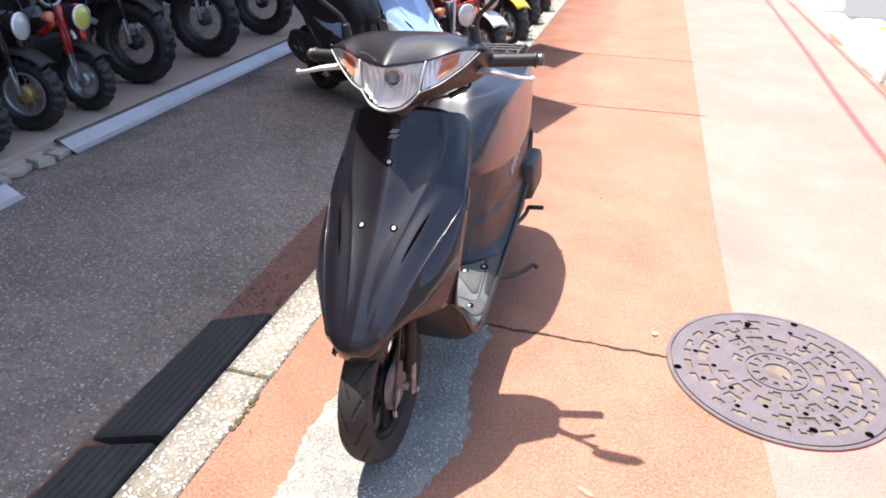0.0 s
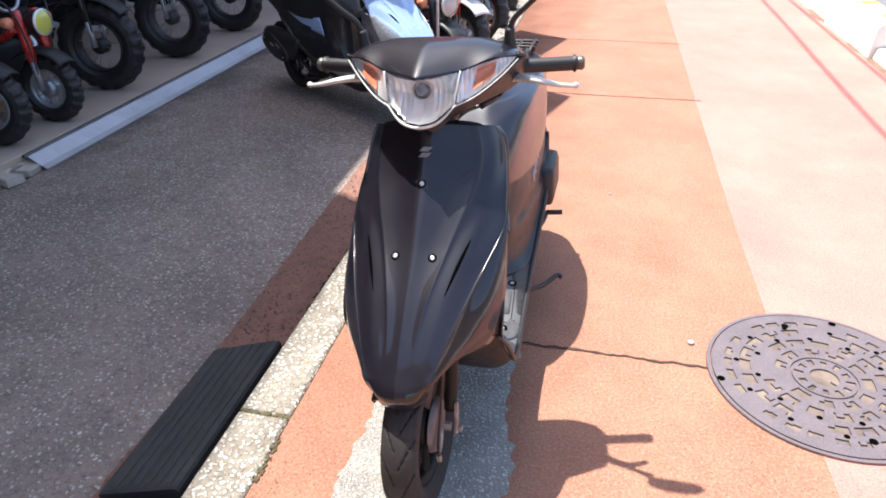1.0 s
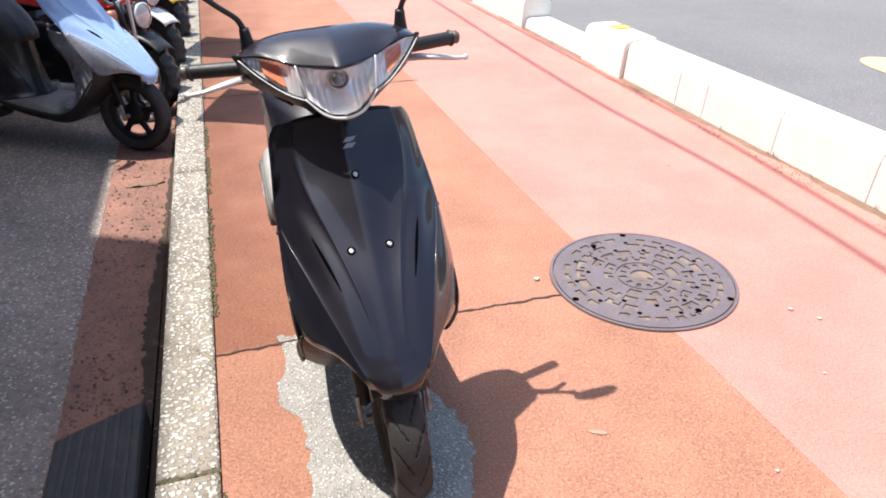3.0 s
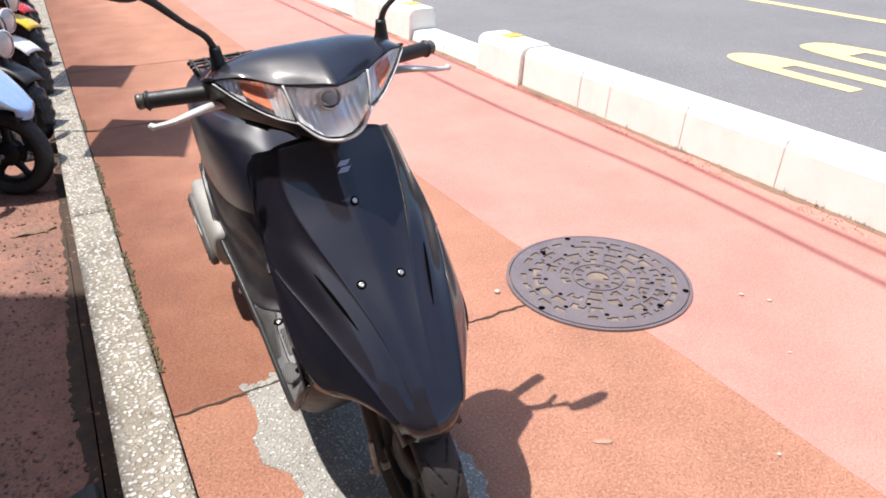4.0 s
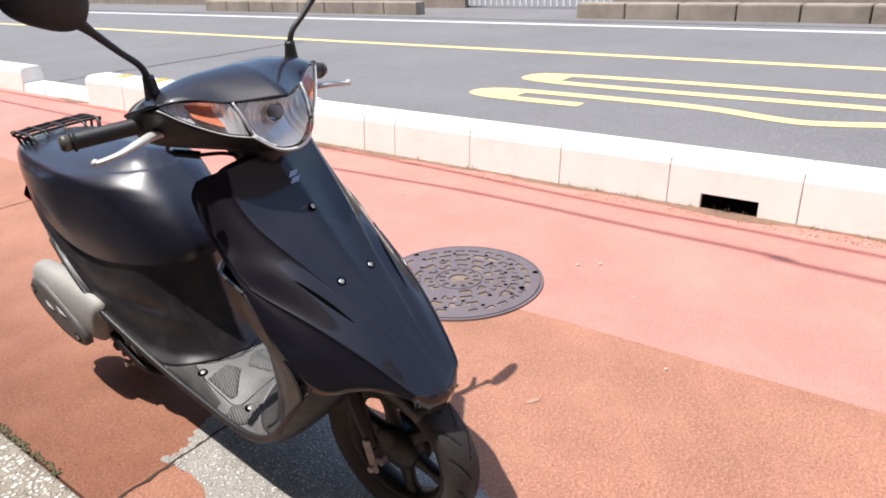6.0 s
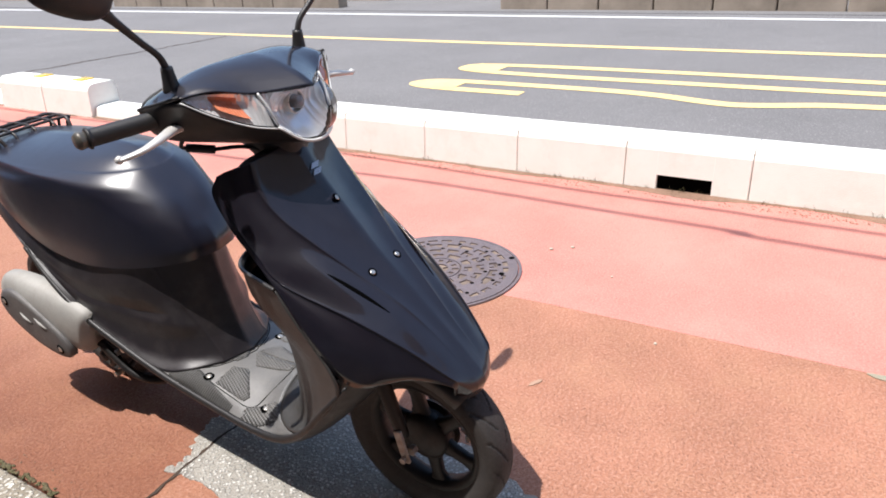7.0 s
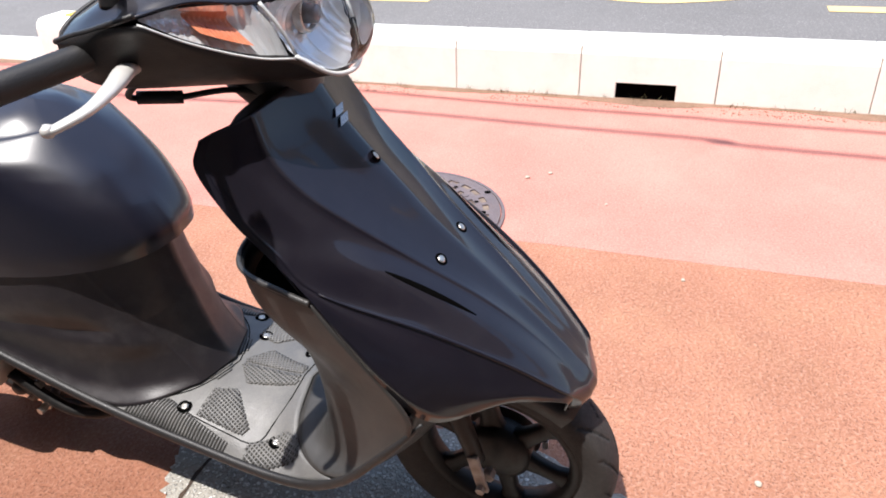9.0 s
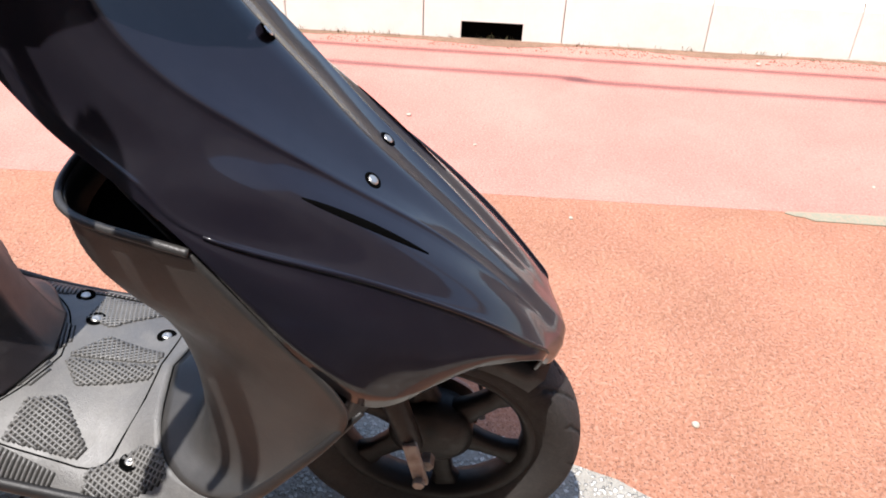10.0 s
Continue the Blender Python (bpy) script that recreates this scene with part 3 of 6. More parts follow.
road_kerb = tagged(new("road_kerb"), "pale concrete kerb blocks in a row beside the road", "kerb", kind="structure")
edges_y = [-6.4 + 0.605 * k for k in range(9)] + [-0.954, -0.352, 0.254, 0.860, 1.452, 1.720]
for a, b in zip(edges_y, edges_y[1:]):
    part("kerb_block", wall_block(a + 0.0022, b - 0.0022, (-0.783, -0.517) if a == -0.954 else None), M_BLOCK, road_kerb, smooth=False)
for y in edges_y[1:]:
    part("joint_mortar", block(2.800, 3.0, y - 0.0030, y + 0.0030, -0.05, 0.232, 0), M_MORTAR, road_kerb, smooth=False)
part("kerb_block", wall_block(1.724, 2.335), M_BLOCK, road_kerb, smooth=False)
part("end_block", wall_block(2.341, 2.90, None, 1.06, 0.03), M_BLOCK, road_kerb, "bulkier pale end block", smooth=False)
for a, b in ((2.91, 3.47), (3.48, 4.04), (5.36, 5.83), (5.84, 6.31), (6.32, 6.80)):
    part("low_block", wall_block(a, b, None, 0.35), M_BLOCK, road_kerb, "low kerb block at a driveway", smooth=False)
for a, b in ((4.05, 4.69), (4.70, 5.35)):
    part("end_block", wall_block(a, b, None, 1.06, 0.03), M_BLOCK, road_kerb, "bulkier pale end block", smooth=False)
for k in range(14):
    part("kerb_block", wall_block(6.81 + 0.61 * k, 7.415 + 0.61 * k), M_BLOCK, road_kerb, smooth=False)
for y in (2.69, 4.32, 4.9):
    part("yellow_marker", block(2.86, 2.98, y - 0.06, y + 0.06, 0.266, 0.276, 0.003), M_YPAINT, road_kerb, "small yellow reflector plate")
# Solid black block fills the slot, its shade given as colour.
part("drain_hole", block(2.80, 3.0, -0.80, -0.50, -0.05, 0.074, 0), M_BLACK_VOID, road_kerb, "dark drain slot under the kerb", smooth=False)


def weeds(seed):
    """Thin dry blades in small tufts at the foot of the kerb."""
    rnd = random.Random(seed)
    verts, faces = [], []
    for _ in range(34):
        y = rnd.uniform(-1.9, 1.6)
        for _ in range(rnd.randint(3, 9)):
            x0, y0, a, h, w = 2.786 - rnd.uniform(0, 0.03), y + rnd.gauss(0, 0.02), rnd.uniform(0, 6.28), rnd.uniform(0.010, 0.035), rnd.uniform(0.001, 0.0022)
            dx, dy = math.cos(a), math.sin(a)
            first = len(verts)
            verts += [(x0 - dy * w, y0 + dx * w, 0.002), (x0 + dy * w, y0 - dx * w, 0.002), (x0 + dx * h * .25 - dy * w * .7, y0 + dy * h * .25 + dx * w * .7, h * .6), (x0 + dx * h * .25 + dy * w * .7, y0 + dy * h * .25 - dx * w * .7, h * .6), (x0 + dx * h * .7, y0 + dy * h * .7, h)]
            faces += [(first, first + 1, first + 3, first + 2), (first + 2, first + 3, first + 4)]
    me = bpy.data.meshes.new("weeds")
    me.from_pydata(verts, [], faces)
    bm = bmesh.new()
    bm.from_mesh(me)
    bpy.data.meshes.remove(me)
    return bm


tagged(part("weeds", weeds(77), M_MOSS, smooth=False), "thin dry weeds at the foot of the kerb", "weeds", kind="stuff")


def dirt_strip(seed):
    rnd = random.Random(seed)
    rows = []
    y = -6.0
    while y < 6:
        w = 0.026 + 0.070 * noise.noise((y * 2.2, 3.1, 0)) + rnd.uniform(0, 0.012)
        rows.append([(2.785, y, 0.006), (2.775 - max(w, 0.004) * 0.5, y, 0.005 + rnd.uniform(0, 0.004)), (2.768 - max(w, 0.004), y, 0.001)])
        y += 0.03
    return grid_bm(rows)


tagged(part("gutter_dirt", dirt_strip(21), M_DIRT), "brown dirt and dry moss along the kerb foot", "dirt", kind="stuff")

def grit(count, x0, x1, y0, y1, r0, r1, z, seed):
    """Small broken bits scattered over a strip of ground."""
    rnd = random.Random(seed)
    verts, faces = [], []
    for _ in range(count):
        x, y, r = rnd.uniform(x0, x1), rnd.uniform(y0, y1), rnd.uniform(r0, r1)
        if noise.noise((x * 2.2, y * 2.2, seed)) < -0.12:
            continue
        a0, n, first = rnd.uniform(0, 6.28), rnd.choice((4, 5, 6)), len(verts)
        for k in range(n):
            q = r * rnd.uniform(0.6, 1.15)
            verts.append((x + q * math.cos(a0 + 6.283 * k / n), y + q * math.sin(a0 + 6.283 * k / n), z - 0.0008))
        verts.append((x + r * rnd.uniform(-.3, .3), y + r * rnd.uniform(-.3, .3), z + r * rnd.uniform(0.25, 0.6)))
        faces += [(first + k, first + (k + 1) % n, first + n) for k in range(n)]
    me = bpy.data.meshes.new("grit")
    me.from_pydata(verts, [], faces)
    bm = bmesh.new()
    bm.from_mesh(me)
    bpy.data.meshes.remove(me)
    return bm


tagged(part("loose_grit", grit(900, -2.15, -0.52, -1.9, 3.2, 0.0025, 0.0065, LOT + 0.001, 41), M_STONE, smooth=False), "pale loose grit scattered over the asphalt", "grit", kind="stuff")
tagged(part("strip_crumbs", grit(420, -0.50, -0.17, -0.3, 2.6, 0.003, 0.010, LOT + 0.009, 43), M_STRIP, smooth=False), "crumbs of the red coating along the kerb foot", "crumbs", kind="stuff")
tagged(part("gutter_crumbs", grit(1500, 2.66, 2.79, -2.6, 2.4, 0.002, 0.007, 0.002, 53), M_DIRT, smooth=False), "red-brown soil crumbs along the road kerb", "crumbs", kind="stuff")
tagged(part("kerb_crumbs", grit(260, 0.0, 0.07, -1.4, 3.0, 0.0015, 0.0045, 0.001, 47), M_DIRT, smooth=False), "brown crumbs of soil beside the kerb", "crumbs", kind="stuff")

# loose pebbles and bits on the paving
rnd = random.Random(31)
for x, y, r in ((1.872, -0.324, 0.009), (1.925, -0.398, 0.009), (0.648, -1.078, 0.0075), (1.126, 0.11, 0.011), (1.73, -0.63, 0.006), (2.653, -1.755, 0.012), (1.62, -1.79, 0.006), (1.33, -0.9, 0.006), (0.86, 1.2, 0.007), (2.2, 0.9, 0.007)):
    own = bmesh.new()
    bmesh.ops.create_icosphere(own, subdivisions=2, radius=r)
    for v in own.verts:
        v.co *= 1 + 0.35 * noise.noise(v.co * 120 + Vector((x * 9, y * 9, 0)))
        v.co.z *= 0.55
    ob = part("pebble", own, M_STONE)
    ob.location = (x, y, r * 0.42)
    tagged(ob, "small whitish pebble lying on the paving", "pebble", "loose pebbles")
own = outline([(-0.04, -0.008), (-0.015, 0.010), (0.02, 0.012), (0.045, 0.004), (0.02, -0.012), (-0.015, -0.012)], 0.004, 0.003, 0.002, 5, 4)
ob = part("dry_leaf", own, M_LEAF, smooth=False)
ob.scale = (0.62, 0.62, 0.5)
ob.location, ob.rotation_euler.z = (0.965, -0.645, 0.001), -0.6
tagged(ob, "flat greyish dry leaf on the terracotta paving", "leaf")
own = outline([(-0.10, -0.02), (-0.04, 0.03), (0.04, 0.025), (0.10, 0.0), (0.03, -0.03), (-0.05, -0.035)], 0.008, 0.006, 0.004, 6, 4)
for v in own.verts:
    v.co.z += 0.012 * noise.noise(v.co * 30)
ob = part("dry_leaf", own, M_DIRT, smooth=False)
ob.location = (-0.33, 1.81, LOT + 0.004)
tagged(ob, "crumpled brown leaf on the red strip by the kerb", "leaf")


# ---- manhole cover ----
from mathutils.bvhtree import BVHTree


def sector(bm, r0, r1, a0, a1, z0, z1, n=None):
    """A raised annular piece."""
    n = n or max(2, int(abs(a1 - a0) * r1 / 0.012))
    rows = []
    for a in np.linspace(a0, a1, n + 1):
        c, s_ = math.cos(a), math.sin(a)
        b = 0.0016
        rows.append([(r * c, r * s_, z) for r, z in ((r0, z0), (r0 + b, z1), (r1 - b, z1), (r1, z0))])
    first = len(bm.verts)
    grid_bm(rows, bm=bm)
    if abs(a1 - a0) < 6.2:
        bm.verts.ensure_lookup_table()
        bm.faces.new([bm.verts[first + k] for k in range(4)][::-1])
        bm.faces.new([bm.verts[first + 4 * n + k] for k in range(4)])


manhole = thing("manhole_cover", "round cast-iron manhole cover with a raised maze pattern", "manhole cover", pose(1.499, 0.008, 0.001, 0, 0, -47))
part("base_disc", lathe([(0.002, 0.0), (0.0025, 0.1), (0.0025, 0.30), (-0.02, 0.305)], 72, "z"), M_GRIT, manhole, "grit-filled recessed face", smooth=False)
bm = bmesh.new()
sector(bm, 0.322, 0.336, 0, 2 * math.pi, -0.01, 0.007, 96)
part("frame_ring", bm, M_IRON, manhole, "outer iron frame ring", smooth=False)
rnd = random.Random(5)
TAU = 2 * math.pi


def cover_plate():
    """A flat iron plate with pockets let into it, on a fine polar grid."""
    nr, na, r_in, r_out = 56, 300, 0.020, 0.3195
    radii = np.linspace(r_in, r_out, nr + 1)
    mid = (radii[:-1] + radii[1:]) / 2
    solid = np.ones((nr, na), bool)
    def pocket(r0, r1, a0, a1, open_=True):
        rr = (mid > r0) & (mid < r1)
        for k in range(int(a0 / TAU * na), int(a1 / TAU * na) + 1):
            solid[rr, k % na] = not open_
    for r0, r1, n, fill, tooth in ((0.258, 0.283, 28, 0.55, 0.3), (0.206, 0.240, 20, 0.66, 0.75), (0.152, 0.184, 15, 0.66, 0.75), (0.108, 0.135, 11, 0.62, 0.6)):
        for k in range(n):
            if rnd.random() < 0.08:
                continue
            a0 = TAU * (k + rnd.uniform(0, 0.12)) / n
            a1 = a0 + TAU / n * fill * rnd.uniform(0.8, 1.1)
            pocket(r0, r1, a0, a1)
            if rnd.random() < tooth:
                c, w = a0 + (a1 - a0) * rnd.uniform(0.3, 0.7), (a1 - a0) * rnd.uniform(0.16, 0.24)
                half = r0 + (r1 - r0) * rnd.uniform(0.45, 0.62)
                pocket(*((r0, half) if rnd.random() < 0.5 else (half, r1)), c - w, c + w, False)
            if rnd.random() < 0.35:
                pocket(r0, r0 + (r1 - r0) * 0.4, a0, a0 + (a1 - a0) * 0.3, False)
    for k in range(12):
        pocket(0.055, 0.078 + 0.006 * (k % 2), TAU * k / 12, TAU * (k + 0.42) / 12)
    pocket(0.0, 0.040, 0, TAU - 0.03)
    pocket(0.0875, 0.0925, 0, TAU - 0.03)
    verts, faces, index = [], [], {}
    def vert(i, k, top):
        key = (i, k % na, top)
        if key not in index:
            ang = TAU * (k % na) / na
            index[key] = len(verts)
            verts.append((radii[i] * math.cos(ang), radii[i] * math.sin(ang), 0.008 if top else 0.0))
        return index[key]
    for i in range(nr):
        for k in range(na):
            if not solid[i, k]:
                continue
            faces.append((vert(i, k, 1), vert(i + 1, k, 1), vert(i + 1, k + 1, 1), vert(i, k + 1, 1)))
            if i + 1 == nr or not solid[i + 1, k]:
                faces.append((vert(i + 1, k, 0), vert(i + 1, k + 1, 0), vert(i + 1, k + 1, 1), vert(i + 1, k, 1)))
            if i == 0 or not solid[i - 1, k]:
                faces.append((vert(i, k, 1), vert(i, k + 1, 1), vert(i, k + 1, 0), vert(i, k, 0)))
            if not solid[i, (k + 1) % na]:
                faces.append((vert(i, k + 1, 1), vert(i + 1, k + 1, 1), vert(i + 1, k + 1, 0), vert(i, k + 1, 0)))
            if not solid[i, k - 1]:
                faces.append((vert(i, k, 0), vert(i + 1, k, 0), vert(i + 1, k, 1), vert(i, k, 1)))
    me = bpy.data.meshes.new("cover_plate")
    me.from_pydata(verts, [], faces)
    bm = bmesh.new()
    bm.from_mesh(me)
    bpy.data.meshes.remove(me)
    return bm


bm = cover_plate()
part("raised_pattern", bm, M_IRON, manhole, "worn raised iron pattern", smooth=False)
for r, a in [(0.309, 0.0), (0.309, 2.09), (0.309, 4.18), (0.2600, 2.635), (0.2600, 5.776)] + [(0.247 if k % 2 else 0.193, TAU * k / 22 + 0.1) for k in range(22)]:
    big = r > 0.255
    # Black disc on the plate; the hole's shade is put into its colour.
    hole = lathe([(0.0088 if big else 0.0086, 0.0), (0.0088 if big else 0.0086, 0.012 if big else 0.0085)], 12, "z", (r * math.cos(a), r * math.sin(a), 0))
    part("lifting_notch" if big else "vent_hole", hole, M_BLACK_VOID, manhole, smooth=False)


# ---- scooter ----
def tyre_mesh(r, half, groove=True, n=352):
    """A tyre with slanting tread grooves pressed into it."""
    rows = []
    prof = [(-0.55, 0.70), (-0.85, 0.76), (-1.0, 0.86), (-0.96, 0.90)] + [(h, 1.0 - 0.055 * abs(h / 0.9) ** 2.6) for h in np.linspace(-0.9, 0.0, 15)]
    prof = prof + [(-h, q) for h, q in prof[-2::-1]]
    for k in range(n):
        a = TAU * k / n
        row = []
        for h, q in prof:
            rad = r * q
            if groove and q > 0.94:
                ph = (k / n * 16 + abs(h) * 1.15 + (0.5 if h > 0 else 0)) % 1.0
                if ph < 0.055 and 0.10 < abs(h) < 0.86:
                    rad -= 0.006
            row.append((h * half, rad * math.cos(a), rad * math.sin(a)))
        rows.append(row)
    rows.append(rows[0])
    bm = grid_bm(rows)
    bmesh.ops.remove_doubles(bm, verts=bm.verts, dist=1e-5)
    bmesh.ops.recalc_face_normals(bm, faces=bm.faces)
    return bm


def wheel(parent, centre, r, half, spokes, rim_mat, name="front_wheel", turn=0.2):
    hub = new(name)
    hub.parent = parent
    hub.location = centre
    part("tyre", tyre_mesh(r, half), M_TYRE, hub, "dusty black tyre with slanting grooves")
    q = r * 0.70
    part("rim", lathe([(-0.55 * half, q + 0.004), (-0.62 * half, q - 0.004), (-0.5 * half, q - 0.012), (-0.2 * half, q - 0.018), (0.2 * half, q - 0.018), (0.5 * half, q - 0.012), (0.62 * half, q - 0.004), (0.55 * half, q + 0.004)], 64), rim_mat, hub)
    part("hub_drum", lathe([(-0.030, 0.0), (-0.030, 0.018), (-0.026, 0.045), (-0.018, 0.058), (0.018, 0.058), (0.026, 0.045), (0.030, 0.018), (0.030, 0.0)], 32), rim_mat, hub)
    for k in range(spokes):
        a = TAU * k / spokes + turn
        d, t = Vector((0, math.cos(a), math.sin(a))), Vector((0, -math.sin(a), math.cos(a)))
        rows = []
        for u, w in ((0.045, 0.024), (0.075, 0.016), (0.105, 0.014), (q - 0.012, 0.024)):
            rows.append([Vector((sx * 0.012, 0, 0)) + d * u + t * sy * w for sx, sy in ((-1, -0.6), (-0.6, -1), (0.6, -1), (1, -0.6), (1, 0.6), (0.6, 1), (-0.6, 1), (-1, 0.6))])
        part("spoke", grid_bm(rows, True), rim_mat, hub)
    return hub


def screw(parent, at, normal, r=0.0075, seat=M_BLACK_VOID, wide=1.62):
    """A pan-head screw on a round black disc that paints its recess's shade."""
    turn = Vector(normal).to_track_quat("Z", "Y").to_matrix().to_4x4()
    bm = lathe([(0.0002, r * wide), (0.0010, r * (wide - 0.12)), (0.0008, r * 1.2), (0.0005, 0.0)], 20, "z")
    ring = part("screw_recess_shade", bm, seat, parent)
    ring.matrix_basis = Matrix.Translation(at) @ turn
    bm = lathe([(0.0009, r * 0.95), (0.0017, r * 0.88), (0.0021, r * 0.5), (0.0017, r * 0.25), (0.0012, 0.0)], 16, "z")
    head = part("screw", bm, M_STEEL, parent, "small steel screw")
    head.matrix_basis = Matrix.Translation(at) @ turn


def fluted(bm, deep, pitch, middle):
    """Upright flutes pressed into a reflector, with a smooth middle."""
    for v in bm.verts:
        if abs(v.co.x) > middle:
            v.co.y += deep * (abs((v.co.x / pitch) % 1.0 - 0.5) * 2 - 0.5)
    return bm


def faceted(bm, deep):
    """Upright facets towards the reflector's sides, each dished, and fine hatching in its upper corners."""
    for v in bm.verts:
        x, z = abs(v.co.x), v.co.z
        if x > 0.021:
            k = ((x - 0.021) / 0.0135) % 1.0
            v.co.y += deep * (1 - (2 * k - 1) ** 2) * min(1.0, (x - 0.021) / 0.01)
        if x > 0.058 and z > 0.952:
            v.co.y += 0.0012 * ((x + z) / 0.0045 % 1.0)
    return bm


def build_scooter(root, paint, inner, floor_mat, seat_mat, rim_mat, detailed=True):
    P = lambda name, bm, mat, label="", **k: part(name, bm, mat, root, label, **k)
    # front shield: guide lines from the top edge to the nose
    c0 = [(0, -.383, .868), (0, -.422, .800), (0, -.461, .750), (0, -.504, .700), (0, -.557, .640), (0, -.630, .570), (0, -.692, .510), (0, -.748, .452), (0, -.780, .410), (0, -.768, .372)]
    r1 = [(.108, -.358, .850), (.119, -.378, .799), (.116, -.416, .750), (.100, -.472, .700), (.074, -.541, .640), (.047, -.628, .570), (.033, -.690, .510), (.027, -.744, .452), (.023, -.776, .410), (.022, -.765, .373)]
    va = [(.128, -.340, .843), (.144, -.348, .798), (.147, -.390, .742), (.138, -.440, .695), (.121, -.512, .648), (.090, -.612, .574), (.066, -.684, .513), (.050, -.742, .453), (.043, -.768, .413), (.041, -.759, .378)]
    r2 = [(.141, -.320, .836), (.160, -.315, .796), (.170, -.356, .735), (.176, -.402, .690), (.175, -.448, .641), (.136, -.580, .572), (.103, -.671, .511), (.074, -.738, .452), (.062, -.756, .430), (.057, -.748, .398)]
    fl = [(.146, -.310, .831), (.163, -.305, .796), (.173, -.344, .735), (.179, -.391, .690), (.180, -.444, .637), (.166, -.562, .548), (.140, -.636, .480), (.096, -.712, .452), (.070, -.751, .431), (.059, -.747, .397)]
    ed = [(.149, -.304, .828), (.165, -.300, .795), (.174, -.341, .734), (.180, -.388, .690), (.184, -.440, .633), (.190, -.525, .515), (.171, -.585, .440), (.114, -.676, .446), (.076, -.746, .430), (.061, -.746, .396)]

    def beside(a, b, u, lift=0.0):
        """A guide line part of the way from one to the next, set back by lift, which fades towards the nose."""
        fade = (0.0, 0.6, 1.0, 1.0, 1.0, 0.8, 0.4, 0.1, 0.0, 0.0)
        return [tuple(i + (j - i) * u + (lift * f if k == 1 else 0.0) for k, (i, j) in enumerate(zip(p, q))) for p, q, f in zip(a, b, fade)]
    hollow = beside(c0, r1, 0.55)
    for k, deep in ((1, .003), (2, .005), (3, .005), (4, .004), (5, .003), (6, .002)):
        x, y, z = hollow[k]
        hollow[k] = (x, y + deep, z)
    panel = skin([c0, hollow, beside(r1, c0, 0.13, .0016), r1, beside(r1, va, 0.13, .0020), va, beside(r2, va, 0.10, .0010), r2, beside(r2, fl, 0.15, 0.0022), fl, ed], 96, 4, 0.92, even=True)
    tree = BVHTree.FromBMesh(panel)

    def on_panel(p, lift=0.0):
        """The nearest point of the shield's outer face, and its outward normal."""
        q, n, _, _ = tree.find_nearest(Vector(p))
        n = n if n.y < 0 else -n
        return q + n * lift, n
    shield = P("front_shield", panel, paint, "glossy black front shield with soft ridges", thick=0.005)
    if not detailed:
        outer = lambda g: [(x + .004, y - .004, z - .001) for x, y, z in g[4:]]
        part("lower_shield", skin([outer(beside(r2, fl, 0.12)), outer(fl), outer(ed)], 40, 5, 0.9, even=True), inner, shield, "silver-grey lower shield", thick=0.003)
        for sg in (-1, 1):
            # Flat black sliver on the panel; the slit's inner shade is its colour.
            line = [on_panel(Vector((sg * .115, -.520, .650)).lerp(Vector((sg * .090, -.585, .600)), k / 7), 0.0006)[0] for k in range(8)]
            part("air_slit", tube(line, [0.001, 0.006, 0.007, 0.006, 0.001], sides=8, flat=0.3, smooth=False, up=(sg * 0.62, -0.55, 0.56)), M_BLACK_VOID, shield, "narrow dark air slit")
    if detailed:
        for sg in (-1, 1):
            lip = [on_panel((sg * p[0], p[1], p[2]), 0.0010)[0] for p in catmull(r2, 90)[40:82]]
            part("ridge_lip", tube(lip, [0.0014, 0.0026, 0.0026, 0.0024, 0.0020, 0.0008], sides=12, flat=0.8, smooth=False, up=(sg * 0.7, -0.5, 0.5)), paint, shield, "raised glossy edge line")
        for x, y, z in ((0, -.461, .749), (-.042, -.567, .627), (.042, -.567, .627)):
            screw(shield, *on_panel((x, y, z), 0.0002), 0.0060)
        # slanting emblem strokes
        bm = bmesh.new()
        for zz, sx in ((0.0055, 1), (-0.0055, 1)):
            own = block(-0.0115, 0.0115, -0.0005, 0.0005, -0.0042, 0.0042, 0.0002)
            for v in own.verts:
                v.co.x += v.co.z * 1.3 * sx
            join(bm, own, Matrix.Translation((zz * 0.2, 0, zz)))
        em = part("emblem", bm, M_EMBLEM, shield, "plain silver emblem plate", smooth=False)
        em.matrix_basis = Matrix.Translation((0.002, -.4185, .8065)) @ pose(0, 0, 0, -29, 0, 0) @ Matrix.Diagonal((0.9, 1.0, 1.2, 1))
        for sg in (-1, 1):
            # Thin black sliver laid on the panel paints the shade inside the slit.
            line = [on_panel(Vector((sg * .118, -.518, .650)).lerp(Vector((sg * .079, -.625, .568)), k / 11), 0.0004)[0] for k in range(12)]
            rad = [0.0050 * math.sin(math.pi * (0.03 + 0.94 * (k / 11) ** 0.9)) ** 0.8 for k in range(12)]
            part("air_slit", tube(line, rad, sides=10, flat=0.22, smooth=False, up=(sg * 0.62, -0.55, 0.56)), M_BLACK_VOID, shield, "narrow dark air slit")
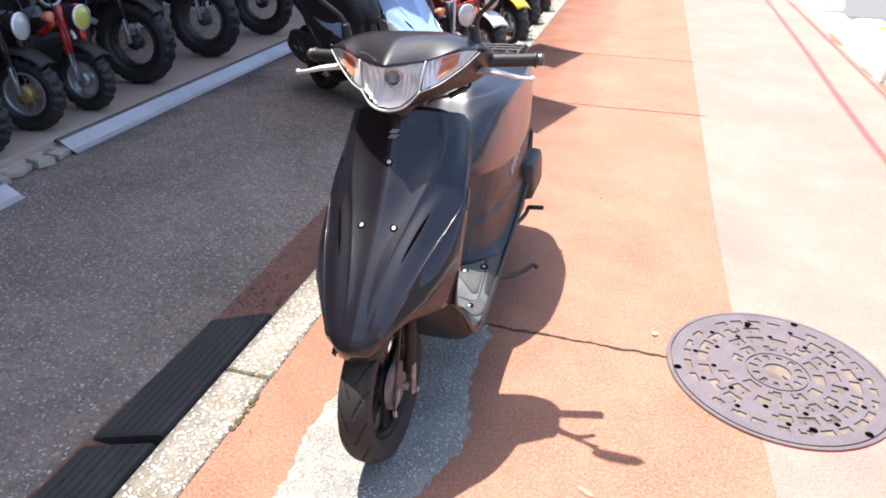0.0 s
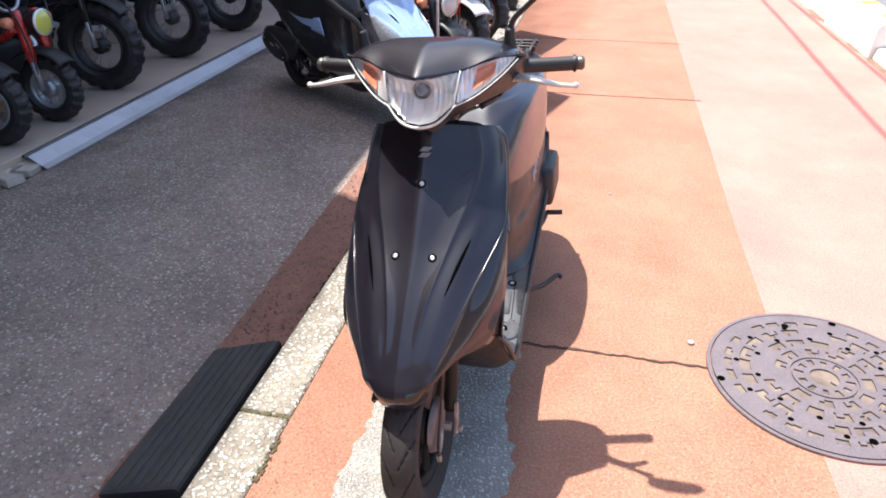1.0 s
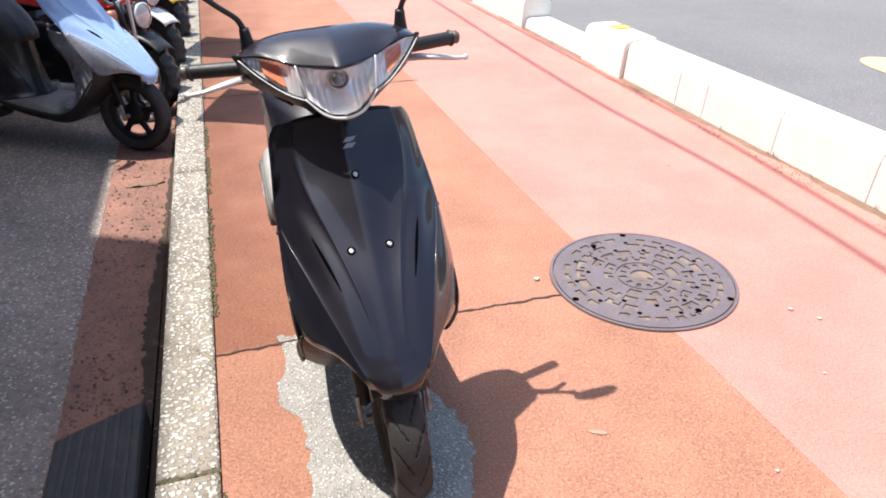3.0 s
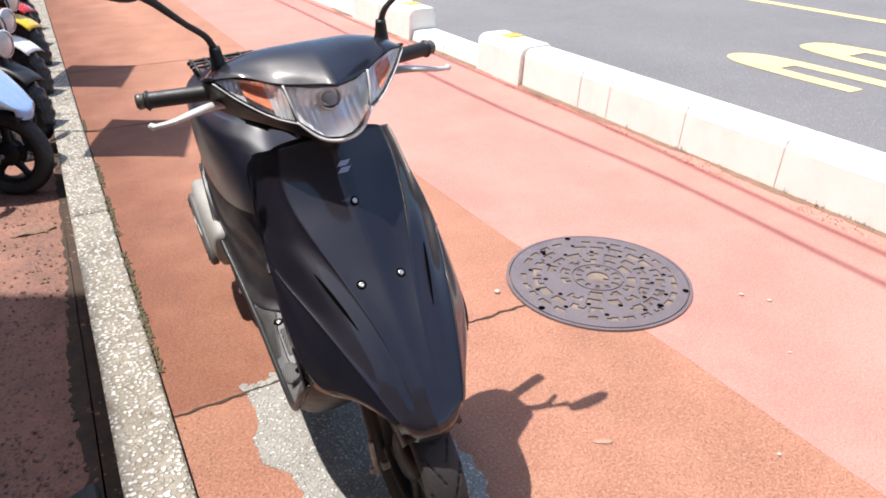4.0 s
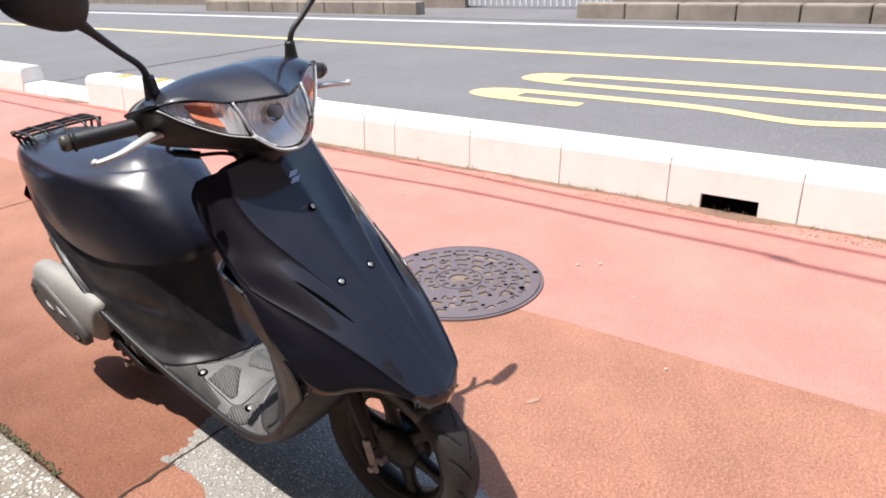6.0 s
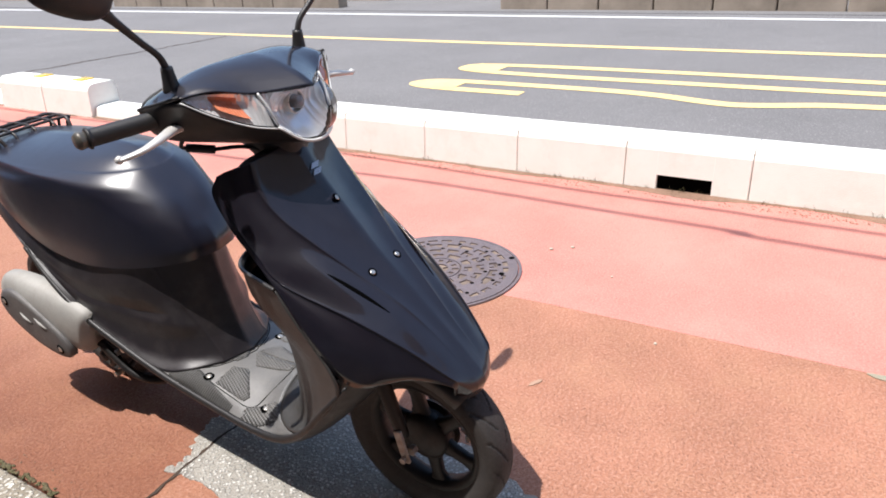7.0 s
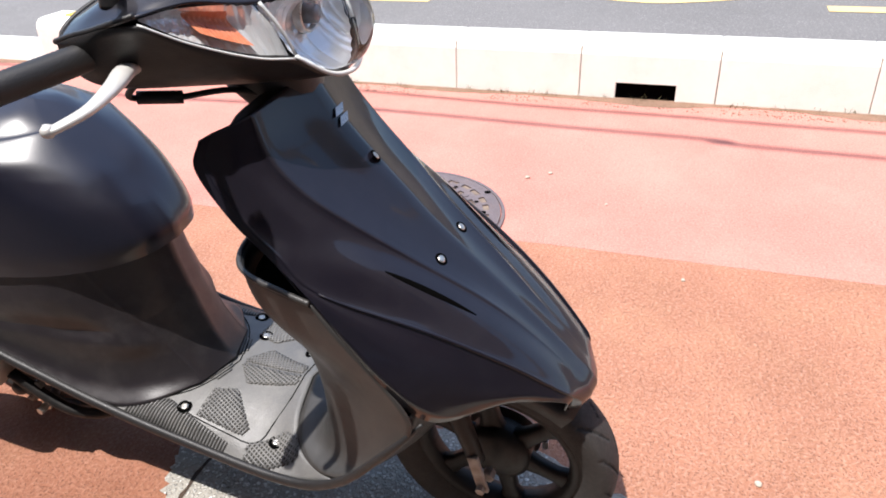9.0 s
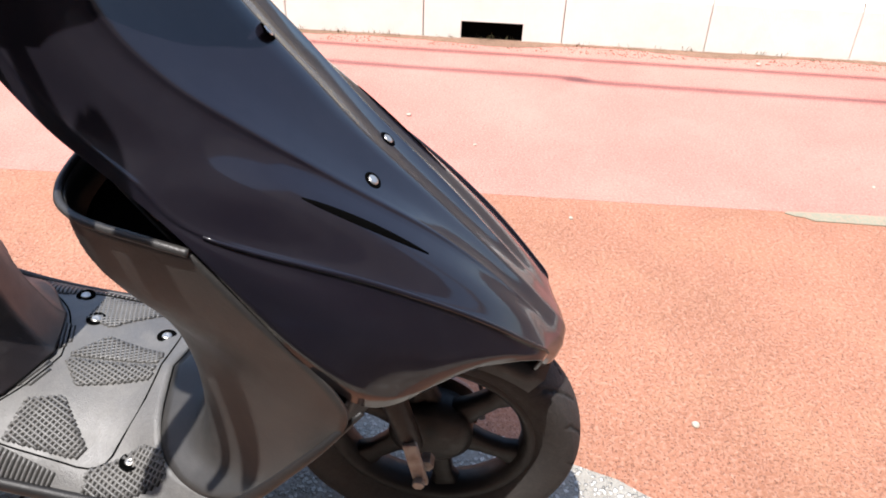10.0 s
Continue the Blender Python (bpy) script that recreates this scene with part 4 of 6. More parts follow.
    # inner leg shield and floor
    wall = [[(0, -.310, .655), (.06, -.297, .655), (.12, -.292, .640), (.158, -.325, .636), (.178, -.40, .632), (.184, -.437, .628)],
            [(0, -.315, .575), (.06, -.305, .575), (.12, -.300, .570), (.154, -.34, .560), (.174, -.41, .565), (.188, -.478, .575)],
            [(0, -.345, .470), (.06, -.350, .470), (.118, -.362, .470), (.147, -.42, .463), (.172, -.484, .465), (.190, -.548, .478)],
            [(0, -.350, .368), (.07, -.354, .366), (.118, -.374, .362), (.148, -.432, .362), (.172, -.490, .380), (.187, -.553, .415)],
            [(0, -.330, .284), (.075, -.338, .276), (.118, -.354, .270), (.149, -.398, .272), (.173, -.440, .290), (.189, -.482, .325)],
            [(0, -.265, .268), (.075, -.280, .260), (.118, -.296, .251), (.150, -.325, .246), (.171, -.362, .246), (.184, -.405, .256)]]
    P("inner_leg_shield", skin([list(g) for g in zip(*wall)], 30, 6, 0.9), inner, "dull dark grey inner leg shield with open pockets", thick=0.004)
    behind = [[(0, -.352, .858), (.07, -.347, .855), (.105, -.340, .848), (.124, -.336, .838)], [(0, -.362, .74), (.09, -.357, .74), (.135, -.350, .735), (.160, -.352, .730)], [(0, -.39, .57), (.09, -.40, .57), (.15, -.43, .57), (.178, -.475, .56)]]
    P("shield_back", skin([list(g) for g in zip(*behind)], 16, 5, 0.9), M_DARK, thick=0.003)
    rim = [Vector(p) for p in catmull(wall[0], 30)]
    for sg in (-1, 1):
        pk = P("pocket_rim", tube([(sg * p.x, p.y, p.z + 0.001) for p in rim[4:]], 0.0042, 52, 8), inner, "rounded pocket rim")
        # Black sheet across the open pocket; its inner shade is painted in.
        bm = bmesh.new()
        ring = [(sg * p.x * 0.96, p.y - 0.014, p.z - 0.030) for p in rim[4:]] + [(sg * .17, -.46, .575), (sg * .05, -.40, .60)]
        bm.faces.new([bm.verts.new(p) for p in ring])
        part("pocket_shade", bm, M_BLACK_VOID, pk, smooth=False)
    deck = [[(0, -.262, .270), (.075, -.277, .260), (.125, -.298, .248), (.155, -.334, .244), (.184, -.405, .252)],
          [(0, -.200, .264), (.075, -.215, .252), (.125, -.240, .232), (.152, -.265, .222), (.178, -.300, .212)],
          [(0, -.120, .264), (.075, -.125, .262), (.125, -.140, .247), (.148, -.155, .236), (.173, -.175, .212)],
          [(0, -.060, .267), (.075, -.060, .266), (.128, -.062, .259), (.148, -.065, .250), (.170, -.070, .226)],
          [(0, .060, .272), (.080, .065, .272), (.130, .070, .268), (.150, .080, .262), (.170, .095, .252)]]
    board = skin([list(g) for g in zip(*deck)], 24, 5, 0.9)
    board_tree = BVHTree.FromBMesh(board)
    floor_ob = P("floor_board", board, floor_mat, "dusty grey plastic floor board", thick=0.006)
    if detailed:
        def floor_z(x, y):
            """Height of the floor board at a point."""
            q = board_tree.ray_cast(Vector((x, y, 0.40)), Vector((0, 0, -1)))[0]
            return q.z if q else 0.245
        for x, y in ((-.128, -.065), (.128, -.065), (-.130, -.255), (.130, -.255), (.065, -.222), (.077, -.110)):
            screw(floor_ob, (x, y, floor_z(x, y) + 0.0006), (0.05 if x > 0 else -0.05, -.1, 1), 0.0072, wide=1.95)
        def rib_field(poly, angle, pitch=0.0062, half=0.0018, flat=1.0, lift=0.0009):
            """Low ribs laid across a floor patch, cut off at its edges."""
            d, n = Vector((math.cos(angle), math.sin(angle))), Vector((-math.sin(angle), math.cos(angle)))
            pts = [Vector(p) for p in poly]
            lo, hi = min(p.dot(n) for p in pts), max(p.dot(n) for p in pts)
            bm = bmesh.new()
            s_ = lo + pitch / 2
            while s_ < hi:
                cut = []
                for p, q in zip(pts, pts[1:] + pts[:1]):
                    u, v = p.dot(n) - s_, q.dot(n) - s_
                    if u * v < 0:
                        cut.append(p.lerp(q, u / (u - v)))
                if len(cut) == 2 and (cut[0] - cut[1]).length > 0.006:
                    p, q = cut
                    m = p.lerp(q, 0.5)
                    tube([(e.x, e.y, floor_z(e.x, e.y) + lift) for e in (p, p.lerp(m, 0.5), m, m.lerp(q, 0.5), q)], half, 4, 6, flat, bm=bm)
                s_ += pitch
            return bm
        patches = [([(.142, .045), (.122, -.030), (.140, -.090), (.156, -.170), (.172, -.160), (.166, .050)], (0.35,)), ([(.076, -.096), (.064, -.140), (.124, -.196), (.139, -.186), (.134, -.094)], (0.4, 1.97)),
                   ([(.148, -.206), (.112, -.268), (.122, -.298), (.152, -.312), (.172, -.262), (.174, -.206)], (0.4, 1.97)), ([(.002, -.106), (.046, -.146), (.024, -.238), (.002, -.240)], (0.4, 1.97)),
                   ([(.012, -.040), (.066, -.044), (.056, -.090), (.030, -.100), (.012, -.094)], (0.35,))]
        for sg in (-1, 1):
            for poly, ways in patches:
                # Thin dark strips under the ribs put groove shade into the colour.
                part("tread_groove_shade", rib_field([(sg * x, y) for x, y in poly], sg * ways[0], half=0.0034, flat=0.10, lift=0.0003), M_GROOVE, floor_ob, "dark strips painting shade between the tread ribs")
                for way in ways:
                    part("tread_pad", rib_field([(sg * x, y) for x, y in poly], sg * way), floor_mat, floor_ob, "ribbed tread patch")
            for line in ([(.0, -.246), (.060, -.245), (.106, -.234), (.134, -.226), (.146, -.205), (.144, -.165), (.139, -.093), (.130, -.05)], [(.150, .05), (.132, .0), (.095, -.055), (.05, -.085), (.0, -.10)]):
                pts = [(sg * x, y, floor_z(x, y) + 0.0003) for x, y in line]
                part("panel_gap", tube(pts, 0.0012, 16, 6), M_BLACK_VOID, floor_ob)
    # sill: the rolled lower edge from the flare to the tail, and the under-cover
    for sg in (-1, 1):
        sill = [(.178, -.572, .438), (.190, -.515, .372), (.187, -.408, .254), (.179, -.285, .205), (.171, -.07, .222), (.170, .078, .252), (.174, .20, .298), (.181, .33, .364), (.172, .46, .445), (.165, .535, .515)]
        P("side_sill", tube([(sg * x, y, z) for x, y, z in sill], [.0025, .005, .008, .008, .008, .008, .006, .005], 60, 10, 1.3), M_DARK, "rounded black sill edge")
    under = [[(.180, -.560, .462), (.10, -.60, .42), (.03, -.60, .41)], [(.187, -.535, .392), (.13, -.52, .32), (.03, -.52, .32)], [(.184, -.40, .245), (.13, -.39, .20), (0, -.40, .21)],
             [(.177, -.285, .200), (.12, -.27, .150), (0, -.27, .145)], [(.169, -.07, .216), (.11, -.06, .16), (0, -.06, .15)], [(.168, .08, .246), (.11, .1, .19), (0, .1, .18)]]
    P("under_cover", skin([list(g) for g in zip(*under)], 24, 5, 0.9), M_DARK, "grey lower cover", thick=0.004)
    # rear body in rings from the front pillar to the tail
    rings = [[(0, -.030, .560), (.06, .0, .560), (.112, .070, .548), (.132, .115, .538), (.142, .18, .530), (.148, .30, .525), (.14, .45, .560), (.125, .58, .615), (.06, .78, .68), (0, .82, .69)],
             [(0, -.034, .500), (.055, -.010, .498), (.103, .050, .486), (.123, .085, .482), (.143, .14, .478), (.156, .24, .470), (.163, .37, .478), (.150, .54, .540), (.10, .76, .62), (0, .86, .65)],
             [(0, -.040, .450), (.051, -.020, .447), (.093, .020, .430), (.115, .055, .425), (.136, .115, .440), (.152, .19, .442), (.164, .345, .450), (.152, .57, .532), (.085, .80, .605), (0, .865, .620)],
             [(0, -.045, .425), (.048, -.025, .422), (.088, .010, .407), (.114, .045, .403), (.126, .105, .399), (.144, .18, .406), (.164, .335, .424), (.154, .56, .520), (.083, .815, .592), (0, .868, .602)],
             [(0, -.052, .380), (.046, -.034, .378), (.080, -.012, .368), (.113, .025, .372), (.135, .10, .378), (.153, .20, .387), (.170, .34, .412), (.156, .55, .515), (.085, .81, .585), (0, .865, .595)],
             [(0, -.062, .335), (.046, -.045, .335), (.075, -.028, .333), (.110, .024, .330), (.136, .10, .328), (.155, .20, .346), (.170, .34, .389), (.158, .53, .510), (.09, .80, .57), (0, .86, .58)],
             [(0, -.080, .290), (.045, -.068, .290), (.072, -.055, .288), (.117, .012, .285), (.144, .092, .284), (.161, .20, .317), (.173, .33, .375), (.163, .525, .507), (.09, .79, .565), (0, .855, .575)],
             [(0, -.092, .270), (.048, -.078, .270), (.078, -.066, .269), (.141, .0, .265), (.165, .075, .259), (.176, .20, .298), (.181, .32, .358), (.166, .52, .505), (.09, .78, .56), (0, .85, .57)]]
    near = lambda p, q, u: tuple(i + (j - i) * u for i, j in zip(p, q))
    between = lambda g, h, u: [near(p, q, u) for p, q in zip(g, h)]
    rings = rings[:3] + [between(rings[3], rings[2], .12), rings[3], between(rings[3], rings[4], .15)] + rings[4:]
    rings = [g[:2] + [near(g[1], g[2], .84), g[2], near(g[2], g[3], .16)] + g[3:] for g in rings]
    P("rear_body", skin(rings, 72, 6, 0.7), M_NAVY if not detailed else M_DARKPANEL, "plastic rear body panel", thick=0.004)
    if detailed:
        hull = skin(rings, 72, 6, 0.7)
        flank = BVHTree.FromBMesh(hull)
        hull.free()
        for k in range(4):
            rows = []
            for v in np.linspace(0, 1, 4):
                row = []
                for u in (0.0, 0.5, 1.0):
                    q, n, _, _ = flank.find_nearest(Vector((.16, .215 + .036 * k + .026 * u + .012 * v, .462 + .012 * k + .034 * v)))
                    row.append(q + (n if n.x > 0 else -n) * 0.0015)
                rows.append(row)
            P("side_badge", grid_bm(rows), M_EMBLEM, "plain silver-grey badge bar", thick=0.0012)
    if not detailed:
        stripe = [[(x + 0.007, y, z) for x, y, z in rings[0][5:-1]], [(x + 0.009, y, z - .018 - .075 * (1 - k / 7) ** 1.5) for k, (x, y, z) in enumerate(rings[0][5:-1])]]
        stripe[1][0] = (stripe[0][0][0] + .003, stripe[0][0][1] - .05, stripe[0][0][2] - .105)
        twin = skin(stripe, 30, 4, 0.9)
        P("side_stripe", twin, paint, "light blue side stripe", thick=0.003)
    seat = [[(0, -.045, .548), (.062, -.030, .548), (.106, .03, .540), (.138, .16, .523), (.154, .30, .520), (.158, .45, .552), (.140, .62, .625), (.072, .80, .68), (0, .83, .69)],
            [(0, -.058, .575), (.066, -.040, .580), (.117, .028, .579), (.149, .16, .575), (.164, .30, .58), (.168, .45, .606), (.147, .62, .662), (.076, .81, .70), (0, .84, .705)],
            [(0, -.036, .620), (.063, -.018, .632), (.115, .045, .648), (.147, .165, .670), (.163, .30, .676), (.166, .45, .690), (.145, .62, .714), (.074, .80, .722), (0, .83, .728)],
            [(0, -.004, .658), (.058, .010, .671), (.108, .068, .690), (.147, .170, .704), (.162, .30, .708), (.165, .45, .716), (.143, .62, .732), (.072, .795, .733), (0, .825, .737)],
            [(0, .018, .682), (.054, .030, .694), (.106, .080, .704), (.146, .170, .714), (.160, .30, .727), (.162, .45, .733), (.139, .62, .744), (.068, .787, .743), (0, .817, .746)],
            [(0, .046, .710), (.052, .056, .716), (.101, .100, .725), (.141, .172, .730), (.157, .30, .741), (.157, .45, .744), (.133, .62, .752), (.063, .776, .750), (0, .806, .753)],
            [(0, .086, .746), (.046, .098, .751), (.082, .132, .751), (.114, .186, .752), (.138, .30, .751), (.150, .45, .751), (.126, .62, .757), (.058, .765, .754), (0, .795, .757)],
            [(0, .091, .750), (.043, .103, .753), (.075, .136, .754), (.105, .189, .755), (.128, .30, .755), (.140, .45, .755), (.117, .62, .760), (.053, .757, .756), (0, .785, .759)],
            [(0, .125, .770), (.026, .131, .772), (.050, .152, .774), (.067, .205, .776), (.080, .3, .776), (.080, .45, .777), (.061, .62, .775), (.024, .71, .768), (0, .73, .768)],
            [(0, .150, .783), (0, .155, .785), (0, .175, .790), (0, .22, .795), (0, .3, .797), (0, .45, .794), (0, .60, .782), (0, .68, .774), (0, .70, .772)]]
    seat[0] = [tuple(i + (j - i) * q for i, j, q in zip(low_p, up_p, (0.75, 0.75, 0.0))) for low_p, up_p in zip(seat[0], seat[1])]
    seat_ob = P("seat", skin(seat, 56, 6, 0.95, even=True), seat_mat, "smooth black vinyl seat")
    # handlebar cowl
    top = [[(0, -.225, 1.005), (.10, -.22, .998), (.165, -.20, .980), (.195, -.19, .960)],
           [(0, -.285, 1.026), (.10, -.266, 1.019), (.170, -.25, .998), (.199, -.225, .970)],
           [(0, -.350, 1.019), (.09, -.318, 1.015), (.165, -.285, 1.005), (.202, -.255, .977)],
           [(0, -.412, .997), (.088, -.358, .995), (.155, -.325, 1.000), (.202, -.292, .987)],
           [(0, -.451, .976), (.083, -.388, .976), (.140, -.347, .992), (.192, -.312, .992)]]
    P("cowl_top", skin(top, 24, 5, 0.9), paint, "glossy black handlebar cowl", thick=0.004)
    low = [[(0, -.440, .873), (.040, -.432, .882), (.075, -.414, .913), (.132, -.368, .934), (.193, -.313, .983)],
           [(0, -.405, .868), (.050, -.388, .876), (.088, -.362, .890), (.162, -.300, .928), (.2025, -.280, .983)],
           [(0, -.330, .872), (.060, -.305, .876), (.110, -.275, .884), (.178, -.240, .912), (.2015, -.245, .974)],
           [(0, -.235, .88), (.06, -.215, .880), (.12, -.195, .887), (.178, -.196, .914), (.199, -.220, .968)],
           [(0, -.205, .94), (.06, -.185, .94), (.12, -.172, .940), (.176, -.178, .938), (.197, -.200, .962)],
           [(0, -.224, 1.004), (.06, -.222, 1.001), (.11, -.216, .996), (.165, -.200, .980), (.195, -.190, .960)]]
    for sg in (-1, 1):
        P("cowl_seam", tube([(sg * q[-1][0], q[-1][1], q[-1][2]) for q in top], 0.0035, 20, 8), M_DARK, "dark seam between the cowl halves")
    P("cowl_lower", skin(low, 24, 5, 0.85), M_DARK, "black lower cowl", thick=0.004)
    # headlight
    lamp = new("headlight")
    lamp.parent = root
    hl = [[(0, -.450, .975), (.045, -.428, .974), (.083, -.387, .976)], [(0, -.476, .952), (.045, -.455, .951), (.082, -.399, .955)], [(0, -.484, .925), (.043, -.463, .926), (.078, -.408, .935)], [(0, -.470, .895), (.041, -.455, .899), (.076, -.414, .918)], [(0, -.441, .872), (.040, -.434, .880), (.074, -.416, .909)]]
    part("lens", skin(hl, 12, 5, 0.95), M_LENS, lamp, "clear headlight lens").visible_shadow = False
    bowl = [[(0, -.446, .972), (.044, -.425, .973), (.0825, -.386, .9755)], [(0, -.404, .962), (.045, -.397, .960), (.081, -.392, .957)], [(0, -.380, .930), (.045, -.386, .930), (.077, -.402, .937)], [(0, -.402, .895), (.035, -.405, .900), (.0725, -.408, .921)], [(0, -.438, .875), (.033, -.432, .883), (.0705, -.415, .9125)]]
    part("reflector", faceted(skin(bowl, 40, 6, 0.95), 0.0030), M_CHROME, lamp, "mirror-bright reflector with upright facets", smooth=False)
    part("bulb", lathe([(-.412, 0), (-.411, .007), (-.408, .0115), (-.398, .0125), (-.37, .013)], 20, "y", (0, 0, .940)), M_BULB, lamp, "grey bulb cap")
    part("bulb_ring", lathe([(-.392, .0175), (-.3985, .0195), (-.4, .0215), (-.397, .0235), (-.388, .024)], 24, "y", (0, 0, .940)), M_STEEL, lamp, "bright ring round the bulb")
    part("lens_rim", tube([(-.076, -.417, .913), (-.041, -.440, .881), (0, -.449, .872), (.041, -.440, .881), (.076, -.417, .913)], [.0018, .0030, .0034, .0030, .0018], 24, 8), M_LENSRIM, lamp)
    for sg in (-1, 1):
        ind = new("turn_signal")
        ind.parent = root
        g = [[(.085, -.389, .976), (.115, -.371, .984), (.155, -.343, .993), (.191, -.314, .996)], [(.080, -.407, .948), (.116, -.384, .957), (.158, -.347, .974), (.1925, -.3135, .989)], [(.075, -.416, .911), (.112, -.388, .924), (.158, -.346, .953), (.192, -.313, .984)]]
        part("lens", skin([[(sg * x, y, z) for x, y, z in row] for row in g], 14, 5, 0.9, mirror=False), M_LENS, ind, "clear turn signal lens").visible_shadow = False
        b = [[(.086, -.383, .974), (.115, -.363, .982), (.150, -.337, .988), (.184, -.312, .990)], [(.081, -.398, .948), (.113, -.360, .961), (.150, -.328, .976), (.184, -.312, .989)], [(.076, -.409, .914), (.112, -.381, .927), (.156, -.340, .955), (.188, -.311, .985)]]
        part("reflector", fluted(skin([[(sg * x, y, z) for x, y, z in row] for row in b], 40, 5, 0.6, mirror=False), 0.0022, 0.0085, -1), M_CHROME, ind, "bright fluted reflector", smooth=False)
        own = skin([[(sg * x, y - .0050, z) for x, y, z in row] for row in [[(.116, -.362, .976), (.129, -.354, .979), (.142, -.344, .983), (.154, -.335, .986)], [(.111, -.358, .961), (.124, -.349, .967), (.138, -.339, .973), (.151, -.330, .978)], [(.107, -.382, .935), (.120, -.372, .942), (.134, -.359, .951), (.148, -.347, .961)]]], 30, 4, 0.8, mirror=False)
        part("bulb", fluted(own, 0.0012, 0.0045, -1), M_AMBER, ind, "amber bulb insert", smooth=False)
        part("lens_rim", tube([(sg * .075, -.417, .910), (sg * .113, -.389, .923), (sg * .159, -.347, .952), (sg * .194, -.313, .983)], 0.0014, 18, 8), M_LENSRIM, ind)
        part("lens_edge", tube([(sg * .0840, -.389, .977), (sg * .0790, -.406, .948), (sg * .072, -.416, .914)], 0.0022, 10, 6), M_LENSRIM, ind)
    # bars, levers, mirrors
    for sg in (-1, 1):
        grip = new("handle_grip")
        grip.parent = root
        bm = bmesh.new()
        a, b = Vector((sg * .185, -.226, .944)), Vector((sg * .308, -.189, .941))
        rad = []
        for k in range(49):
            rad.append(0.0160 + (0.0005 if k % 2 == 0 else 0.0) + (0.0035 if k in (0, 1, 46, 47) else 0))
        line = [a.lerp(b, k / 48) for k in range(49)]
        part("grip_rubber", tube(line, rad, sides=16, smooth=False), M_DARK, grip, "black ribbed rubber grip")
        part("bar_end", tube([b, b + Vector((sg * .012, .003, 0)), b + Vector((sg * .018, .004, 0))], [0.0145, 0.0165, 0.012], 6, 16), M_ENDCAP, grip, "worn bar end")
        lev = [(sg * .165, -.262, .925), (sg * .195, -.276, .931), (sg * .235, -.296, .931), (sg * .275, -.298, .923), (sg * .305, -.286, .917), (sg * .312, -.281, .916)]
        lv = P("brake_lever", tube(lev, [.0125, .0135, .0112, .0088, .0076, .0078], 24, 12, 0.6), M_LEVER, "silver-grey brake lever")
        part("lever_ball", lathe([(-.008, 0), (-.006, .005), (0, .0078), (.006, .005), (.008, 0)], 12, "x", (sg * .314, -.280, .916)), M_LEVER, lv)
        mir = new("mirror")
        mir.parent = root
        part("boss", tube([(sg * .168, -.266, .995), (sg * .169, -.267, 1.012), (sg * .170, -.268, 1.038)], [.0165, .0135, .0105], 8, 14), M_DARK, mir)
        part("stem", tube([(sg * .170, -.268, 1.034), (sg * .182, -.271, 1.060), (sg * .215, -.279, 1.090), (sg * .255, -.286, 1.130), (sg * .275, -.290, 1.150)], [.0068, .0062, .0060, .0075, .0115], 24, 10), M_DARK, mir, "thin black stem")
        head = bmesh.new()
        bmesh.ops.create_uvsphere(head, u_segments=28, v_segments=16, radius=1)
        for v in head.verts:
            x, y, z = v.co
            v.co = Vector((math.copysign(abs(x) ** 0.8, x) * 0.068, max(y, -0.99) * (0.022 if y < 0 else 0.006), math.copysign(abs(z) ** 0.75, z) * 0.044))
        tilt = Matrix.Translation((sg * .322, -.298, 1.192)) @ pose(0, 0, 0, 4, -sg * 24, sg * 6)
        bmesh.ops.transform(head, matrix=tilt, verts=head.verts)
        part("mirror_shell", head, M_DARK, mir, "black mirror shell")
        gl = bmesh.new()
        bmesh.ops.create_circle(gl, cap_ends=True, radius=1, segments=32)
        for v in gl.verts:
            x, y, z = v.co
            v.co = Vector((math.copysign(abs(x) ** 0.8, x) * 0.062, 0.0068, math.copysign(abs(y) ** 0.75, y) * 0.039))
        bmesh.ops.transform(gl, matrix=tilt, verts=gl.verts)
        part("mirror_glass", gl, M_MIRROR, mir, smooth=False)
    for sg in (-1, 1):
        cb = P("brake_cable", tube([(sg * .15, -.235, .895), (sg * .13, -.20, .868), (sg * .10, -.24, .858), (sg * .07, -.31, .862), (sg * .04, -.36, .84)], 0.0042, 24, 8), M_DARK, "black cable")
        part("cable_sleeve", tube([(sg * .125, -.205, .866), (sg * .095, -.25, .858)], 0.0085, 4, 10), M_DARK, cb)
    P("steering_neck", tube([(0, -.325, .88), (0, -.352, .82), (0, -.36, .78)], [.07, .045, .03], 8, 20), M_DARK)
    # front wheel, fork, fender
    fw = wheel(root, (0, -.622, .203), .203, .042, 5 if not detailed else 6, rim_mat, turn=0.35)
    fk = new("front_fork")
    fk.parent = root
    for sg in (-1, 1):
        part("fork_leg", tube([(sg * .070, -.565, .40), (sg * .068, -.590, .30), (sg * .066, -.605, .24)], [.017, .016, .014], 8, 14), M_RIM, fk)
        own = block(-.004, .004, -.0095, .0095, -.042, .042, 0.003)
        bmesh.ops.transform(own, matrix=Matrix.Translation((sg * .082, -.611, .224)) @ pose(0, 0, 0, -11, 0, 0), verts=own.verts)
        part("link_arm", own, M_RUST, fk, "worn bare metal link arm", smooth=False)
        part("axle_nut", lathe([(-.008, 0), (-.008, .011), (.008, .011), (.008, 0)], 6, "x", (sg * .062, -.622, .203)), M_RUST, fk, smooth=False)
        part("link_bolt", lathe([(-.006, 0), (-.006, .008), (.006, .008), (.006, 0)], 6, "x", (sg * .089, -.616, .195)), M_RUST, fk, smooth=False)
